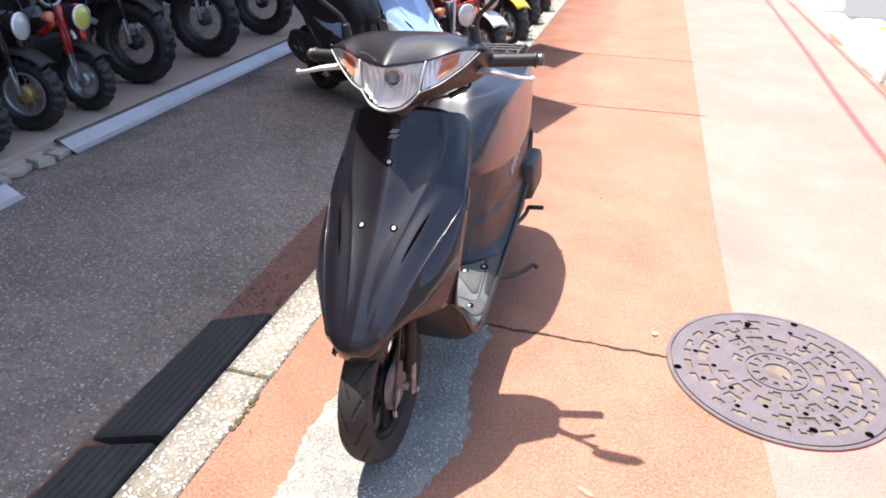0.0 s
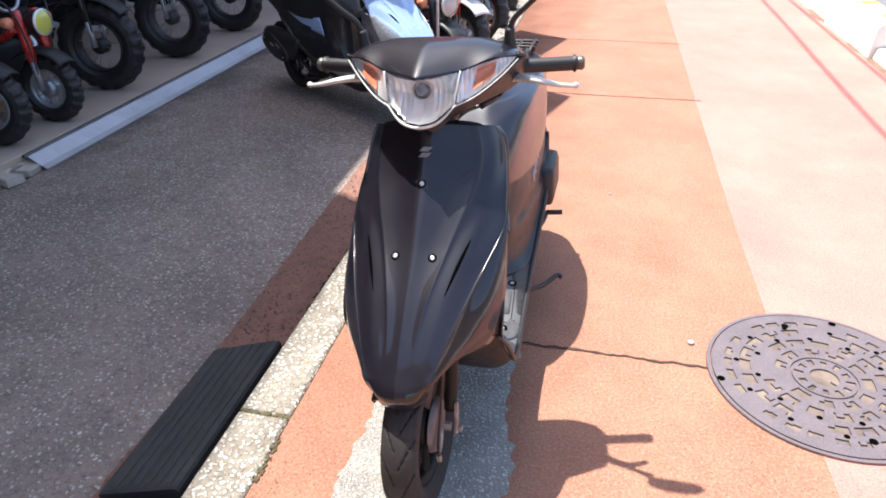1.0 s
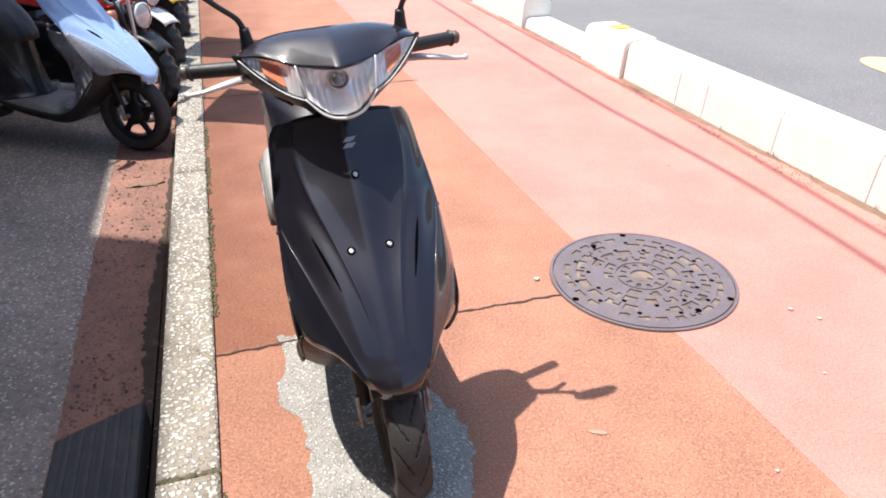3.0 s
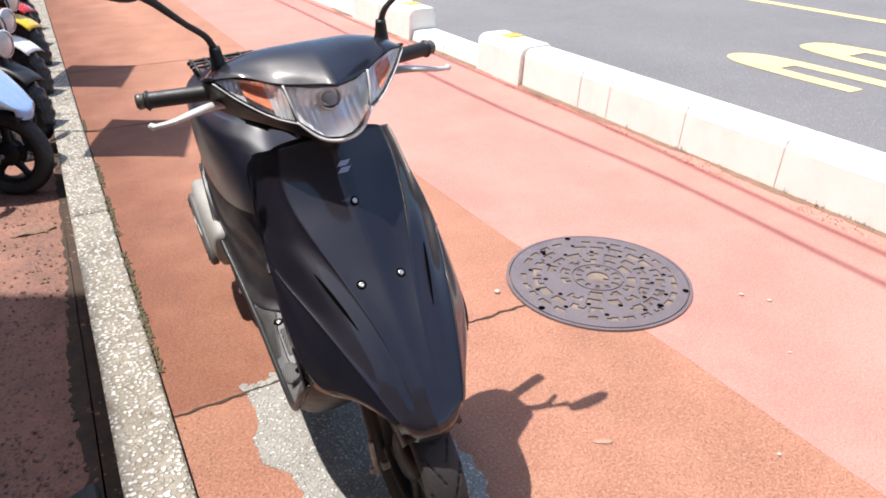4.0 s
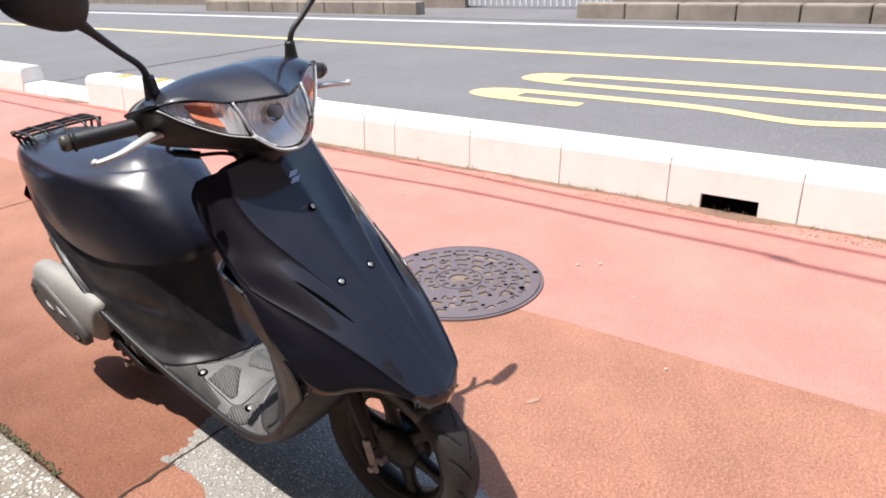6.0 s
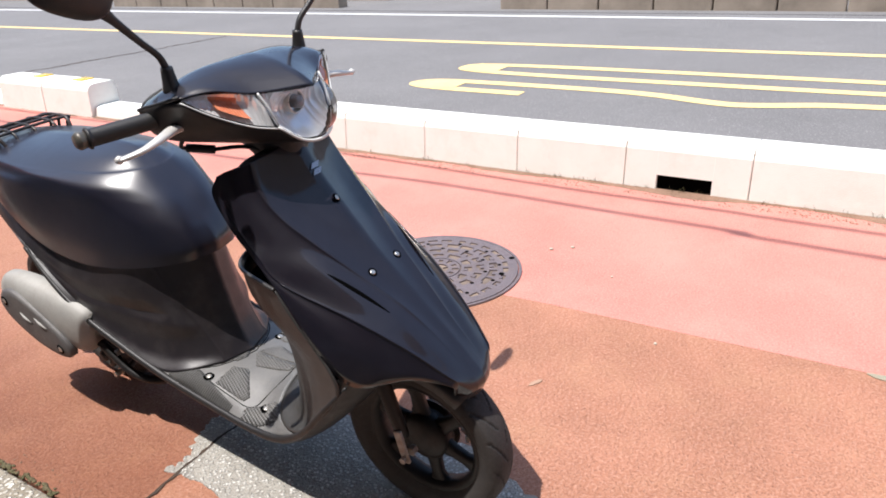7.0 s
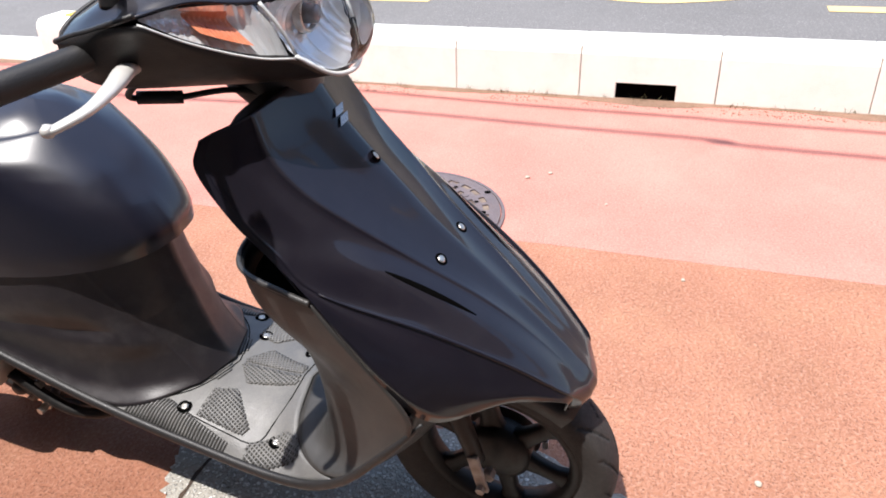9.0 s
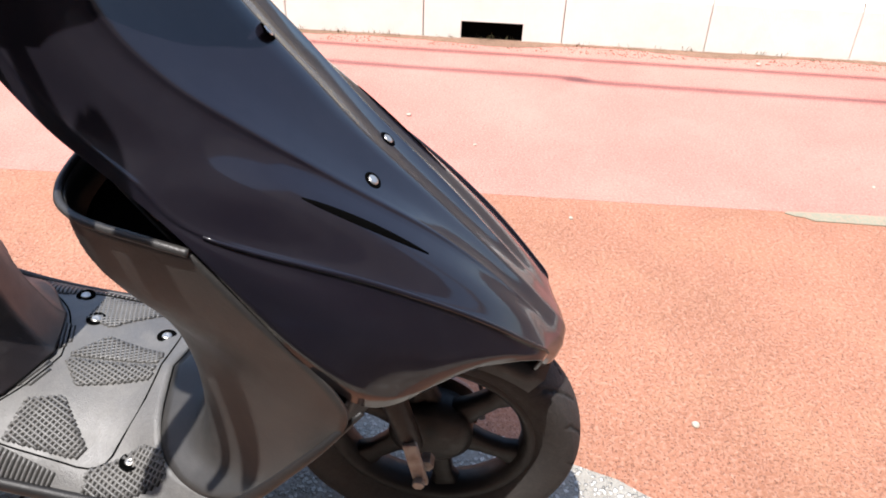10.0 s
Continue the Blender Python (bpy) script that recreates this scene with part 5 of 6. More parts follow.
    plate = part("brake_plate", lathe([(.034, 0), (.040, .018), (.042, .050), (.040, .062), (.030, .066)], 32, "x", (0, -.622, .203)), M_BRAKE, fk, "dusty grey drum brake plate")
    part("brake_arm", tube([(.050, -.640, .215), (.056, -.668, .196), (.056, -.690, .180)], [.007, .0055, .0045], 8, 8), M_RUST, plate)
    part("brake_rod", tube([(.056, -.690, .165), (.056, -.690, .205), (.062, -.660, .30), (.066, -.62, .42)], .0032, 14, 8), M_WIRE, plate)
    part("adjuster_nut", lathe([(-.010, 0), (-.010, .006), (.008, .006), (.008, 0)], 6, "z", (.056, -.690, .168)), M_STEEL, plate, smooth=False)
    rows = []
    for k in range(21):
        a = radians(-12 + 120 * k / 20)
        rr = 0.232
        rows.append([(x, -.622 + (rr + dz) * -math.cos(a + 0.5), .203 + (rr + dz) * math.sin(a + 0.5)) for x, dz in ((-.062, -.035), (-.06, -.008), (-.04, .004), (0, .008), (.04, .004), (.06, -.008), (.062, -.035))])
    P("inner_fender", grid_bm(rows[6:]), M_DARK, "black inner fender", thick=0.003)
    # rear wheel, engine, muffler, stands
    wheel(root, (0, .535, .203), .203, .045, 5, rim_mat, "rear_wheel", 0.1)
    eng = new("engine")
    eng.parent = root
    part("crank_case", block(.045, .135, .10, .60, .17, .31, 0.03), M_ENGINE, eng, "dull alloy engine case")
    part("cylinder", block(-.06, .06, .02, .22, .19, .33, 0.02), M_ENGINE, eng)
    part("air_box", block(.12, .205, .35, .56, .31, .45, 0.028), M_DARK, eng, "black air cleaner box")
    part("carburettor", block(-.14, -.08, .15, .24, .22, .31, 0.012), M_ENGINE, eng)
    part("exhaust_pipe", tube([(-.05, .10, .20), (-.12, .14, .175), (-.155, .22, .19), (-.165, .32, .27)], .011, 20, 12), M_RIM, eng, "dark exhaust pipe")
    for z, y in ((.285, .19), (.265, .235), (.245, .27)):
        part("bolt", lathe([(-.006, 0), (-.006, .009), (.004, .009), (.004, 0)], 6, "x", (-.155, y, z)), M_STEEL, eng, smooth=False)
    muf = new("muffler")
    muf.parent = root
    prof = []
    for k in range(17):
        u = k / 16
        s_ = math.sin(math.pi * (0.05 + 0.90 * u)) ** 0.16
        cx, cy, cz = -.168, .325 + .375 * u, .305 + .042 * u
        prof.append([(cx + 0.042 * s_ * math.copysign(abs(math.cos(a)) ** 0.7, math.cos(a)), cy - 0.10 * s_ * 0.35 * math.sin(a), cz + 0.088 * s_ * math.copysign(abs(math.sin(a)) ** 0.8, math.sin(a))) for a in np.linspace(0, TAU, 24, endpoint=False)])
    bm = grid_bm(prof, True)
    bm.verts.ensure_lookup_table()
    bm.faces.new([bm.verts[k] for k in range(24)])
    bm.faces.new([bm.verts[16 * 24 + k] for k in range(24)])
    bmesh.ops.recalc_face_normals(bm, faces=bm.faces)
    part("can", bm, M_MUFFLER if detailed else M_DARK, muf, "muffler body")
    ring = catmull([(.66, .375), (.69, .335), (.66, .285), (.55, .230), (.44, .215), (.395, .235), (.41, .285), (.50, .345), (.60, .385), (.66, .375)], 48)[:-1]
    bm = bmesh.new()
    cy, cz = ring.mean(0)
    rows = [[(x, cy + (y - cy) * q, cz + (z - cz) * q) for y, z in ring] for x, q in ((-.195, 1.0), (-.212, 1.0), (-.217, .95), (-.218, .8), (-.2185, .05))]
    grid_bm(rows, True, bm)
    plate = part("heat_guard", bm, M_MUFPLATE if detailed else M_DARK, muf, "dark heat guard plate")
    for y0, z0, y1, z1 in ((.470, .300, .520, .322), (.545, .300, .590, .322)):
        part("guard_rib", tube([(-.2175, y0, z0), (-.2195, (y0 + y1) / 2, (z0 + z1) / 2), (-.2175, y1, z1)], [.002, .0042, .002], 8, 8), M_MUFFLER, plate, "worn raised rib")
    clamp = part("exhaust_clamp", tube([(-.150, .375, .245), (-.155, .345, .250), (-.157, .316, .232), (-.156, .306, .208), (-.152, .318, .188), (-.146, .345, .176)], [.006, .009, .010, .010, .009, .006], 24, 10, 0.7), M_ENGINE, muf, "grey bent exhaust clamp")
    part("clamp_boss", lathe([(-.165, 0), (-.165, .011), (-.160, .016), (-.140, .017)], 18, "x", (0, .342, .213)), M_DARK, clamp, "round black boss")
    for y, z in ((.362, .258), (.300, .168)):
        part("clamp_bolt", lathe([(-.168, 0), (-.168, .008), (-.150, .008), (-.150, .012), (-.146, .012)], 6, "x", (0, y, z)), M_STEEL, clamp, "bare steel bolt", smooth=False)
    for y, z in ((.655, .345), (.435, .245)):
        screw(plate, (-.219, y, z), (-1, 0, 0), 0.009)
    P("center_stand", tube([(.08, .12, .17), (.09, .20, .14), (.095, .36, .125), (-.095, .36, .125), (-.09, .20, .14), (-.08, .12, .17)], .010, 30, 10), M_WIRE, "folded black stand")
    kick = P("kick_lever", tube([(.135, .30, .22), (.15, .36, .22), (.165, .43, .225), (.168, .47, .235)], .008, 14, 10), M_WIRE, "bare kick lever")
    part("kick_pedal", tube([(.168, .468, .235), (.225, .475, .235)], .009, 4, 10), M_DARK, kick)
    P("side_stand", tube([(.10, .06, .19), (.13, .10, .13), (.19, .18, .105), (.232, .235, .115), (.248, .232, .108)], .008, 20, 10), M_WIRE, "folded black side stand")
    P("rear_fender", skin([[(0, .74, .42), (.0, .80, .36), (0, .84, .26)], [(.06, .74, .42), (.065, .80, .36), (.065, .83, .26)], [(.075, .70, .42), (.078, .76, .35), (.078, .80, .26)]], 10, 4), M_DARK, "black rear fender", thick=0.004)
    P("tail_light", skin([[(0, .865, .64), (.06, .83, .64), (.10, .77, .62)], [(0, .885, .60), (.065, .85, .60), (.11, .79, .585)], [(0, .87, .57), (.06, .83, .57), (.10, .77, .56)]], 10, 4), M_RED, "red tail light")
    rack = new("luggage_rack")
    rack.parent = root
    def rod(pts, r=0.0042):
        part("rack_rod", tube([(x, .585 + (y - .62) * .72, z + .016) for x, y, z in pts], r, 6 * (len(pts) - 1), 8), M_WIRE, rack)
    rod([(-.09, .62, .745), (-.098, .66, .775), (-.098, .795, .775), (-.08, .845, .765), (.08, .845, .765), (.098, .795, .775), (.098, .66, .775), (.09, .62, .745)], .005)
    rod([(-.09, .62, .705), (-.09, .74, .715), (-.09, .835, .715), (.09, .835, .715), (.09, .74, .715), (.09, .62, .705)], .005)
    for x in (-.055, 0, .055):
        rod([(x, .62, .735), (x, .66, .775), (x, .825, .773), (x, .845, .74)])
    for y in (.66, .72, .78):
        rod([(-.09, y, .717), (-.100, y, .76), (-.096, y, .776), (.096, y, .776), (.100, y, .76), (.09, y, .717)])
    return root


M_DARKPANEL = surface("black_body_panel", (0.014, 0.0110, 0.0130), (0.018, 0.0145, 0.0165), 7.0, None, 300, 0.3, 0.44, 0.06, bump=0.08, bump_scale=320, dust=(0.18, 0.165, 0.155), dust_amount=0.16, spec=0.65)
M_NAVY = surface("black_side_panel", (0.010, 0.0105, 0.013), (0.013, 0.0135, 0.016), 6.0, None, 300, 0.3, 0.35, 0.08, bump=0.0, coat=0.2)
M_SILVERGREY = surface("silver_grey_paint", (0.30, 0.31, 0.335), (0.26, 0.27, 0.29), 6.0, None, 300, 0.3, 0.3, 0.06, metal=0.3, bump=0.0, coat=0.3)
M_BRAKE = surface("brake_plate_alloy", (0.24, 0.20, 0.185), (0.17, 0.14, 0.125), 24.0, None, 200, 0.3, 0.6, 0.1, metal=0.3, bump=0.2)
M_BULB = surface("bulb_cap_grey", (0.20, 0.21, 0.23), (0.16, 0.17, 0.19), 60.0, None, 200, 0.3, 0.25, 0.05, bump=0.0)
M_LENSRIM = surface("lens_edge_plastic", (0.66, 0.66, 0.64), (0.56, 0.56, 0.55), 40.0, None, 200, 0.3, 0.35, 0.08, bump=0.0)
M_ENDCAP = surface("bar_end_worn", (0.09, 0.085, 0.075), (0.16, 0.14, 0.11), 60.0, None, 200, 0.3, 0.4, 0.1, metal=0.4, bump=0.1)

scooter = thing("scooter", "dusty black motor scooter parked on the paving", "scooter", pose(0.45, 0, 0, 0, -3.7, -1.5))
build_scooter(scooter, M_PAINT, M_MATTE, M_FLOOR, M_VINYL, M_RIM)
SLAB = -0.075
# Brown of the unseen fronts, chosen for the bounce and reflections it gives.
M_FACADE = surface("unseen_front_brown", (0.25, 0.195, 0.155), (0.20, 0.155, 0.125), 1.0, None, 60, 0.3, 0.85, 0.05, bump=0.3)
# ---- the shop's side ----
structure("shop_slab", block(-9, -2.345, -8, 14, -0.4, SLAB, 0.008), M_SLAB, "beige concrete slab before the shop", "slab")
structure("shop_wall", block(-6.6, -6.4, -12, 20, -0.05, 2.7, 0), M_WALL, "plain back wall of the open shop", "wall")
# Unseen blocks of stepped height, added to shade the lot and shape reflections.
structure("unseen_shop_front_end", block(-6.4, -2.47, -12, -3.9, 2.7, 5.5, 0), M_FACADE, "unseen dark brown plain shop front, added above the open ground floor to shade the lot", "facade")
structure("unseen_shop_front_upper", block(-6.4, -2.47, -3.9, 2.37, 2.7, 8.0, 0), M_FACADE, "unseen dark brown plain shop front, added above the open ground floor to shade the lot", "facade")
structure("unseen_shop_front_lower", block(-6.4, -2.47, 2.37, 20, 2.7, 6.55, 0), M_FACADE, "unseen dark brown plain shop front, added above the open ground floor to shade the lot", "facade")


def plate(y0, y1):
    rows = []
    prof = [(-2.20, LOT + 0.003), (-2.20, LOT + 0.010), (-2.23, LOT + 0.024), (-2.305, LOT + 0.072), (-2.325, LOT + 0.076), (-2.33, LOT + 0.060)]
    return grid_bm([[(x, y, z) for x, z in prof] for y in (y0, y1)])


for y0, y1 in ((1.22, 4.3), (-2.2, 0.62)):
    ob = part("threshold_plate", plate(y0, y1), M_ALU, smooth=False, thick=0.004)
    if y1 < 1:
        ob.location.x = 0.2
    for gx, gz in ((-2.300, 0.0700), (-2.316, 0.0765), (-2.225, 0.0235)):
        part("groove", tube([(gx, y0 + 0.004, LOT + gz), (gx, y1 - 0.004, LOT + gz)], 0.0022, 2, 6), M_ENGINE, ob, smooth=False)
    part("groove", tube([(-2.334, y0, LOT + .074), (-2.334, y1, LOT + .074)], 0.0085, 2, 8), M_CRACK, ob, "dark gap behind the plate", smooth=False)
    tagged(ob, "dull aluminium threshold ramp at the slab edge", "threshold plate", "threshold plates")
rnd = random.Random(8)
for k in range(11):
    sx, sy = rnd.uniform(.045, .075), rnd.uniform(.030, .050)
    own = block(-sx, sx, -sy, sy, 0, 0.035 + 0.030 * rnd.random(), 0.008)
    skew, taper = rnd.uniform(-.25, .25), rnd.uniform(-.3, .3)
    for v in own.verts:
        v.co.x += skew * v.co.y
        v.co.y *= 1 + taper * v.co.x / sx
        v.co += Vector((rnd.uniform(-.003, .003), rnd.uniform(-.003, .003), rnd.uniform(-.002, .002)))
    ob = part("stone_piece", own, M_STONE, smooth=False)
    ob.matrix_world = pose(-2.27 - 0.07 * (k % 3) + rnd.uniform(-.02, .02), 0.72 + 0.05 * k, LOT + 0.001, rnd.uniform(-3, 3), rnd.uniform(-4, 4), rnd.uniform(0, 180))
    tagged(ob, "broken grey stone piece lying at the slab edge", "stone", "loose stones")


def spoked(parent, centre, r, half, rim_r, rim_mat, hub_mat=None):
    """A motorcycle wheel with wire spokes."""
    hub = new("wheel")
    hub.parent = parent
    hub.location = centre
    bm = bmesh.new()
    rows = []
    n = 84
    prof = [(math.cos(a), math.sin(a)) for a in np.linspace(0, TAU, 14, endpoint=False)]
    knob = lambda k, c, s_: 0.009 if s_ > 0.3 and (k + 2 * (c > 0.1)) % 4 < 2 and abs(c) > 0.05 else 0.0
    mid = (r + rim_r) / 2
    for k in range(n):
        a = TAU * k / n
        rows.append([(half * c, (mid + (r - mid) * s_ - 0.006 + knob(k, c, s_)) * math.cos(a), (mid + (r - mid) * s_ - 0.006 + knob(k, c, s_)) * math.sin(a)) for c, s_ in prof])
    rows.append(rows[0])
    grid_bm(rows, True, bm)
    part("tyre", bm, M_DARK, hub, "black knobbly tyre", smooth=False)
    part("rim", lathe([(-half * .6, rim_r + .006), (-half * .7, rim_r - .006), (-half * .3, rim_r - .014), (half * .3, rim_r - .014), (half * .7, rim_r - .006), (half * .6, rim_r + .006)], 48), rim_mat, hub)
    part("hub", lathe([(-.045, 0), (-.045, .03), (-.035, .052), (.035, .052), (.045, .03), (.045, 0)], 24), hub_mat or rim_mat, hub)
    for k in range(16):
        a = TAU * k / 16
        sg = 1 if k % 2 else -1
        part("spoke", tube([(sg * .03, .04 * math.cos(a), .04 * math.sin(a)), (sg * .006, (rim_r - .01) * math.cos(a + .25), (rim_r - .01) * math.sin(a + .25))], .0022, 1, 5), M_ALU, hub)
    return hub


def build_bike(root, r=0.2, base=0.9, paint=M_RED, fork=M_ALU, rim=M_ALU, lamp=None, glass=None, hub_mat=None):
    """A small motorcycle that faces -y; r: wheel radius, base: wheelbase."""
    k = r / 0.2
    half = 0.056 * min(k, 1.3)
    fy, ry = -base / 2, base / 2
    spoked(root, (0, fy, r), r, half, r * .56, rim, hub_mat)
    spoked(root, (0, ry, r), r, half * 1.1, r * .56, rim)
    h = 0.50 + 0.9 * (r - 0.2)
    fk = new("fork")
    fk.parent = root
    for sg in (-1, 1):
        part("fork_leg", tube([(sg * .075, fy, r), (sg * .075, fy + .025, r + .2)], .019, 2, 12), M_ALU, fk, "bright lower fork leg")
        part("fork_cover", tube([(sg * .075, fy + .022, r + .17), (sg * .075, fy + .06, h + .16)], .026, 3, 14), fork, fk, "painted fork cover")
        part("grip", tube([(sg * .22, fy + .20, h + .26), (sg * .34, fy + .24, h + .26)], .017, 3, 12), M_DARK, root)
        part("rear_shock", tube([(sg * .11, ry, r + .02), (sg * .11, ry - .07, h - .02)], .022, 6, 12), M_ALU, root)
    part("handlebar", tube([(-.30, fy + .23, h + .26), (-.15, fy + .18, h + .27), (-.06, fy + .16, h + .16), (.06, fy + .16, h + .16), (.15, fy + .18, h + .27), (.30, fy + .23, h + .26)], .011, 24, 10), M_ALU, root, "bright handlebar")
    rows = []
    for q in range(15):
        a = radians(42 + 86 * q / 14)
        rr = r + .035
        rows.append([(x, fy - rr * math.cos(a) + 0.02, r + (rr + d) * math.sin(a)) for x, d in ((-half - .02, -.02), (-half, 0), (0, .012), (half, 0), (half + .02, -.02))])
    part("front_fender", grid_bm(rows), lamp or M_ALU, root, thick=0.003)
    part("rear_fender", grid_bm([[(x, -y, z) for x, y, z in [(p[0], p[1], p[2]) for p in row]] for row in rows]), M_ALU, root, thick=0.003)
    hl = new("headlight")
    hl.parent = root
    c = (0, fy - .01, h + .09)
    part("bowl", lathe([(.07, 0), (.06, .04), (.02, .068), (-.03, .075)], 28, "y", c), M_DARK, hl)
    part("bezel", lathe([(-.03, .076), (-.042, .078), (-.044, .070)], 28, "y", c), M_CHROME, hl)
    part("glass", lathe([(-.038, .070), (-.050, .04), (-.054, 0)], 28, "y", c), glass or M_LAMPGLASS, hl, "pale headlight glass")
    tank = [[(0, -.16, h + .14), (.06, -.15, h + .13), (.10, -.05, h + .10), (.09, .10, h + .06), (0, .14, h + .06)], [(0, -.19, h + .06), (.085, -.17, h + .06), (.125, -.05, h + .03), (.10, .12, h), (0, .16, h)], [(0, -.17, h - .03), (.07, -.15, h - .03), (.10, -.05, h - .05), (.07, .12, h - .06), (0, .16, h - .06)]]
    part("fuel_tank", skin(tank, 20, 5, .9), paint, root, "glossy painted tank")
    seat = [[(0, .12, h + .09), (.07, .13, h + .09), (.10, .25, h + .08), (.10, .45, h + .10), (0, .55, h + .11)], [(0, .11, h + .04), (.09, .12, h + .04), (.125, .25, h + .03), (.12, .46, h + .05), (0, .58, h + .06)], [(0, .13, h - .01), (.08, .14, h - .01), (.11, .25, h - .02), (.11, .45, h), (0, .56, h + .01)]]
    part("seat", skin(seat, 20, 5, .9), M_VINYL, root, "black padded seat")
    part("engine", block(-.15, .15, -.22, .28, r - .06, h - .03, .04), M_RIM, root, "grey engine block")
    part("side_cover", block(-.16, .16, -.02, .50, r + .04, h + .03, .05), paint if paint is not M_YPAINT else M_DARK, root, "dark side cover")
    part("footpeg", tube([(-.26, .02, r - .04), (0, .02, r - .05), (.26, .02, r - .04)], .012, 6, 10), M_ALU, root)
    for sg in (-1, 1):
        part("cable", tube([(sg * .2, fy + .2, h + .26), (sg * .16, fy + .04, h + .20), (sg * .10, fy + .01, h), (sg * .08, fy, r + .05)], .006, 16, 8), M_CABLE, root)
        part("turn_signal", lathe([(.04, 0), (.03, .028), (-.02, .034), (-.03, .02), (-.032, 0)], 16, "y", (sg * .16, fy + .06, h + .10)), M_AMBER, root, "small amber turn signal")
    part("frame_tube", tube([(0, fy + .16, h + .04), (0, -.10, h - .08), (0, .02, r + .12), (0, .25, r + .06), (0, ry, r)], .022, 20, 12), fork, root)
    part("exhaust", tube([(-.08, -.18, r + .10), (-.12, -.24, r), (-.13, 0, r - .08), (-.13, ry + .1, r + .02)], [.016, .018, .028, .03], 24, 12), M_CHROME, root, "bright exhaust pipe")
    return root


M_LAMPGLASS = surface("pale_lamp_glass", (0.55, 0.57, 0.55), (0.45, 0.48, 0.46), 30.0, None, 200, 0.3, 0.12, 0.04, bump=0.0, coat=0.8)
M_LAMPYELLOW = surface("yellow_lamp_glass", (0.62, 0.62, 0.10), (0.55, 0.55, 0.12), 30.0, None, 200, 0.3, 0.12, 0.04, bump=0.0, coat=0.8)
M_BRASS = surface("brass_hub_paint", (0.50, 0.36, 0.12), (0.40, 0.28, 0.10), 20.0, None, 200, 0.3, 0.4, 0.08, metal=0.4, bump=0.0)
BIKES = [("dark mini motorcycle with a bright wheel hub on the slab", -2.56, 1.32, 0.225, M_PAINT, M_PAINT, 102, M_LAMPGLASS), ("mini motorcycle with red fork and chunky tyres on the slab", -2.52, 1.76, 0.205, M_PAINT, M_RED, 92, M_LAMPYELLOW),
         ("black motorcycle with a fat front tyre on the slab", -2.62, 2.42, 0.30, M_PAINT, M_PAINT, 98, M_LAMPYELLOW), ("dark motorcycle with an alloy front wheel on the slab", -2.62, 3.32, 0.31, M_PAINT, M_DARK, 95, M_LAMPGLASS),
         ("dark motorcycle parked at the end of the row", -2.62, 4.3, 0.30, M_PAINT, M_PAINT, 98, M_LAMPGLASS), ("dark small motorcycle at the near end of the row", -2.50, 0.86, 0.21, M_PAINT, M_PAINT, 102, M_LAMPGLASS)]
for label, x, y, r, paint, fork, yaw, glass in BIKES:
    base = 0.90 + (r - 0.2) * 4
    m = pose(x, y, SLAB, 0, 4, yaw) @ Matrix.Translation((0, base / 2, 0))
    b = thing("motorcycle", label, "motorcycle", m, "motorcycles in a row")
    build_bike(b, r, base, paint, fork, M_ALU if r < 0.29 else (M_DARK if r < 0.305 else M_ENGINE), M_DARK, glass, M_BRASS if "bright wheel hub" in label else None)

# scooters and bikes on the asphalt beyond
d = Vector((-0.375 + 1.45, 2.354 - 3.059))
blue = thing("scooter", "light blue motor scooter with grey floor parked on the lot", "scooter", pose(-0.375, 2.354, LOT, 0, 3, math.degrees(math.atan2(d.x, -d.y))) @ Matrix.Diagonal((1.07, 1.07, 1.07, 1)) @ Matrix.Translation((0, .622, 0)), "parked scooters")
build_scooter(blue, M_BLUE, M_SILVERGREY, M_FLOOR, M_DARK, M_RIM, detailed=False)
for label, x, y, paint, fork, lamp, r in (("dark motorcycle with black wheels behind the blue scooter", -0.35, 3.05, M_PAINT, M_PAINT, M_DARK, 0.24), ("red motorcycle with a white fender on the lot", -0.33, 3.8, M_RED, M_RED, M_WHITE, 0.25), ("yellow motorcycle with alloy wheels on the lot", -0.30, 4.7, M_YPAINT, M_DARK, M_YPAINT, 0.25),
                                         ("red motorcycle at the far end of the lot", -0.32, 5.5, M_RED, M_DARK, M_RED, 0.25), ("dark motorcycle at the far end of the lot", -0.32, 6.3, M_PAINT, M_DARK, M_DARK, 0.25)):
    m = pose(x, y, LOT, 0, 4, 57) @ Matrix.Translation((0, 0.56, 0))
    b = thing("motorcycle", label, "motorcycle", m, "motorcycles on the lot")
    build_bike(b, r, 1.12, paint, fork, M_ALU, lamp)

# banners on poles: their cloth hangs high and throws the pointed shadows
for x, y in ((-0.345, 2.93), (-0.46, 4.54)):
    ban = thing("banner", "tall red cloth banner on a white plastic pole", "banner", pose(x, y, LOT), "banners along the kerb")
    part("pole", tube([(0, 0, 0.03), (0, 0, 3.17)], .011, 4, 12), M_POLE, ban, "white plastic pole")
    part("arm", tube([(-.115, -.42, 3.16), (.065, .215, 3.16)], .008, 3, 10), M_POLE, ban)
    part("pole_base", lathe([(0.0, .10), (.02, .10), (.035, .06), (.07, .02)], 24, "z"), M_DARK, ban, "small black weighted base")
    rows = []
    for k in range(13):
        u = k / 12
        rows.append([(-.114 + .176 * v + .012 + .03 * u * math.sin(3 * v + 4 * u), -.41 + .618 * v, 3.16 - 1.55 * u + 0.02 * u * math.sin(5 * v)) for v in np.linspace(0, 1, 9)])
    part("cloth", grid_bm(rows), M_CLOTH, ban, "plain red cloth", thick=0.001)

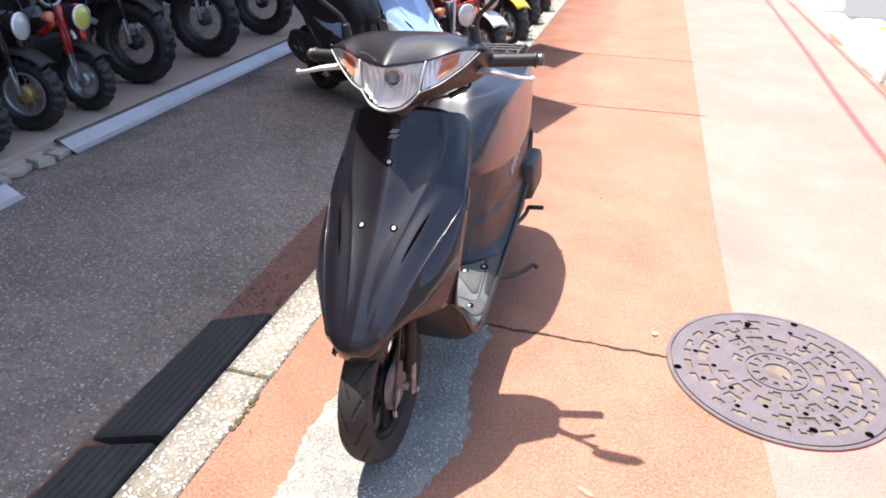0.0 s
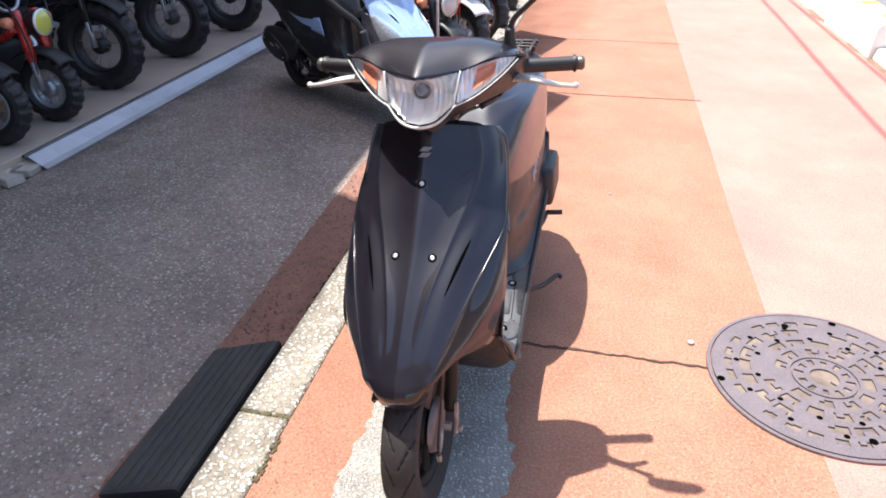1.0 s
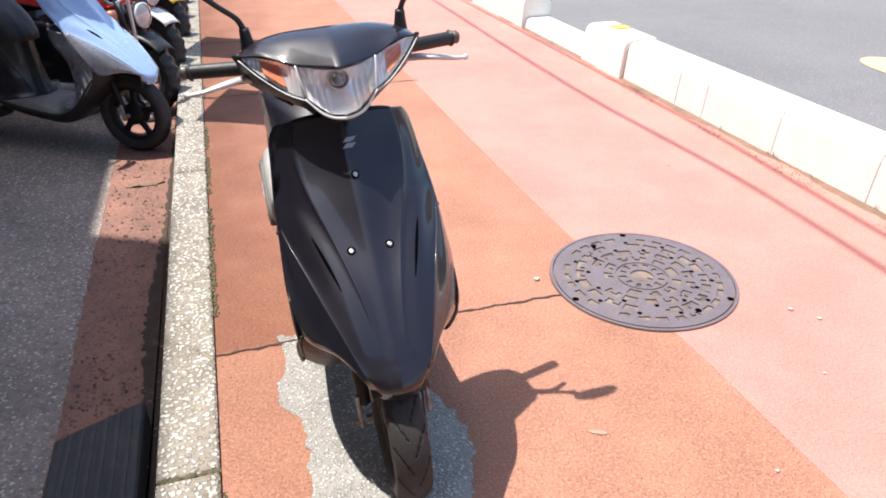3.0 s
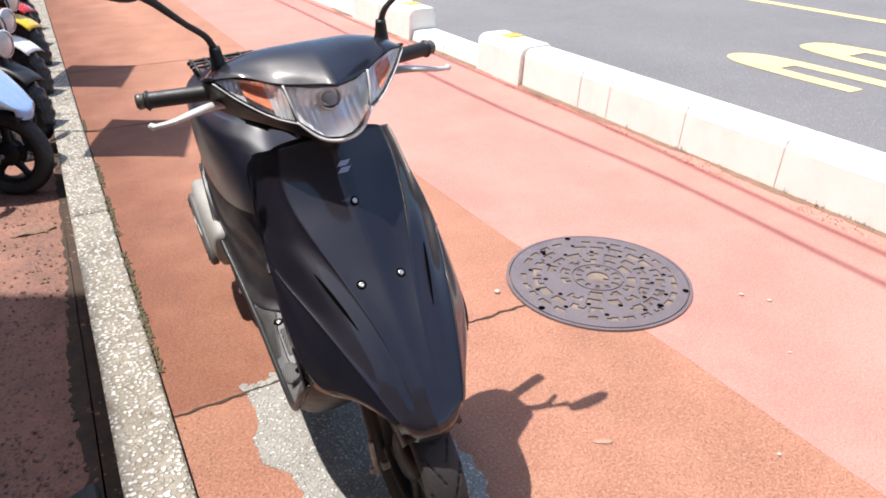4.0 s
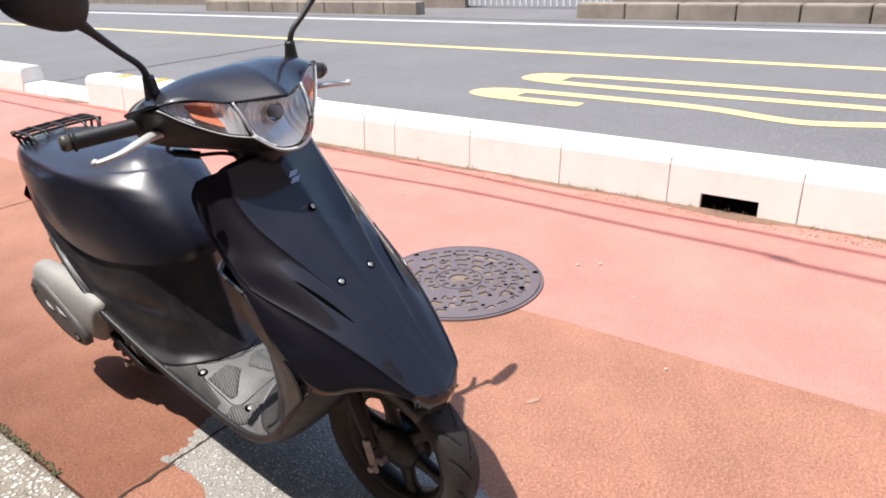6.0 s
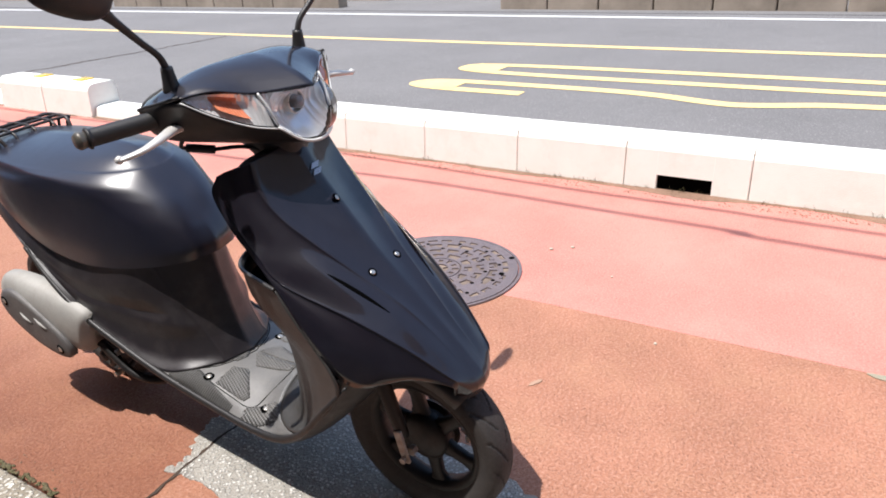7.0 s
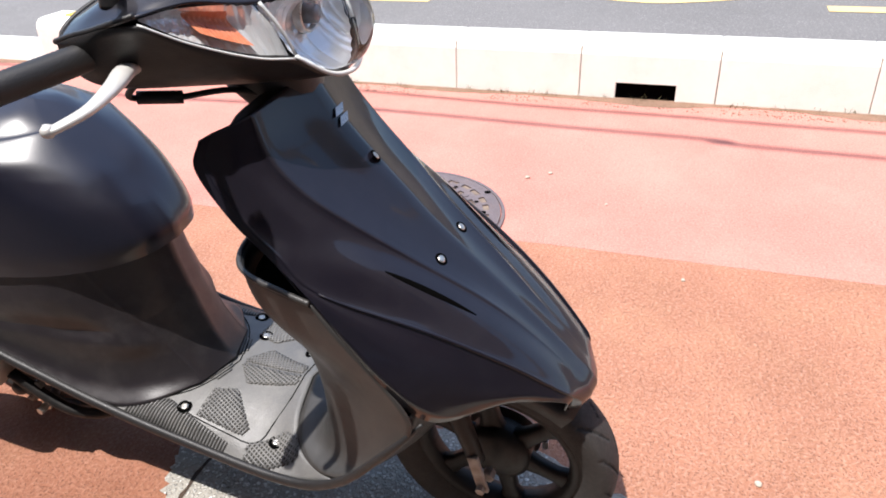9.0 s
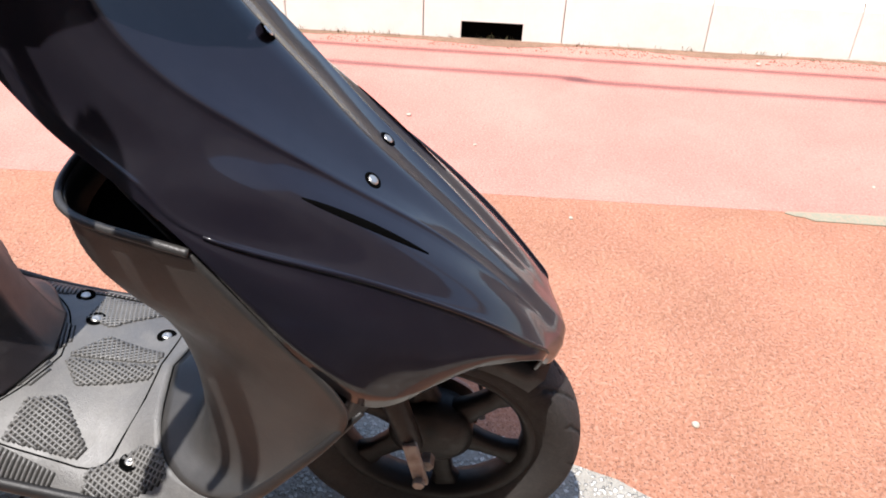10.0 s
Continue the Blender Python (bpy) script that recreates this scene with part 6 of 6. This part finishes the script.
# overhead cables, whose shadows cross the paving
for z, line in ((4.97, [(.78, -8), (.885, -.9), (.935, -.2), (.95, .45), (.975, 1.0), (.98, 1.5), (.945, 2.1), (.912, 2.7), (.905, 3.5), (.92, 4.8), (.95, 6.8), (1.0, 16)]),
                (4.88, [(1.05, -8), (1.165, -1.0), (1.19, -.1), (1.20, .6), (1.235, 1.3), (1.27, 1.9), (1.285, 2.8), (1.27, 6), (1.2, 16)])):
    pts = [(x, y, z) for x, y in line]
    tagged(part("overhead_cable", tube(pts, .016, 90, 8), M_CABLE), "black cable strung high over the pavement", "cable", "overhead cables")

for y in (-8.0, 16.0):
    pole = thing("utility_pole", "grey concrete utility pole at the pavement edge", "utility pole", pose(2.62, y, 0), "poles carrying the cables")
    part("pole_shaft", tube([(0, 0, -0.02), (0, 0, 3), (0, 0, 6.2)], [.15, .13, .11], 12, 20), M_SLAB, pole)
    part("crossarm", block(-1.85, 0.25, -.05, .05, 4.88, 4.96, 0.008), M_ALU, pole, smooth=False)
    for dx in (-1.79, -1.62, -1.49):
        part("insulator", lathe([(4.95, .012), (4.97, .03), (4.99, .02), (5.01, .03), (5.03, .01)], 14, "z", (dx, 0, 0)), M_WHITE, pole)

# unseen plain house fronts, added to darken reflections and block horizon glow
structure("unseen_end_house", block(-12, 2.6, -17, -15, -0.1, 14.5, 0), M_FACADE, "unseen plain brownish house front, added to darken reflections", "house")
structure("unseen_far_house", block(-12, 6, 38, 40, -0.1, 15.0, 0), M_FACADE, "unseen plain brownish front at the far street end, added to darken reflections", "house")
structure("unseen_opposite_house", block(19, 21, -40, 50, -0.1, 4.0, 0), M_FACADE, "unseen plain brownish fronts across the road, added to block horizon glow", "house")

# ---- across the road ----
far = tagged(new("far_kerb"), "old brownish kerb stones on the far roadside", "kerb", kind="structure")
for k in range(30):
    y = -12 + 0.92 * k
    if 4.2 < y < 8.0:
        continue
    part("kerb_block", block(11.3, 11.6, y, y + 0.9, -0.1, 0.26, 0.03), M_FARBLOCK, far, smooth=False)
structure("far_wall", block(13.0, 13.2, -30, 4.6, 0, 1.2, 0), M_FARBLOCK, "brownish low wall across the road", "wall")
structure("far_wall_2", block(13.0, 13.2, 8.2, 40, 0, 1.2, 0), M_FARBLOCK, "brownish low wall across the road", "wall")
fence = thing("fence", "white picket fence across the road", "fence", pose(13.1, 4.6, 0))
for k in range(24):
    part("picket", block(-.015, .015, 0.08 + .15 * k, .12 + .15 * k, 0.05, 1.1, 0.004), M_WHITE, fence, smooth=False)
for z in (.2, .95):
    part("rail", block(-.012, .012, 0, 3.6, z, z + .05, 0.003), M_WHITE, fence, smooth=False)
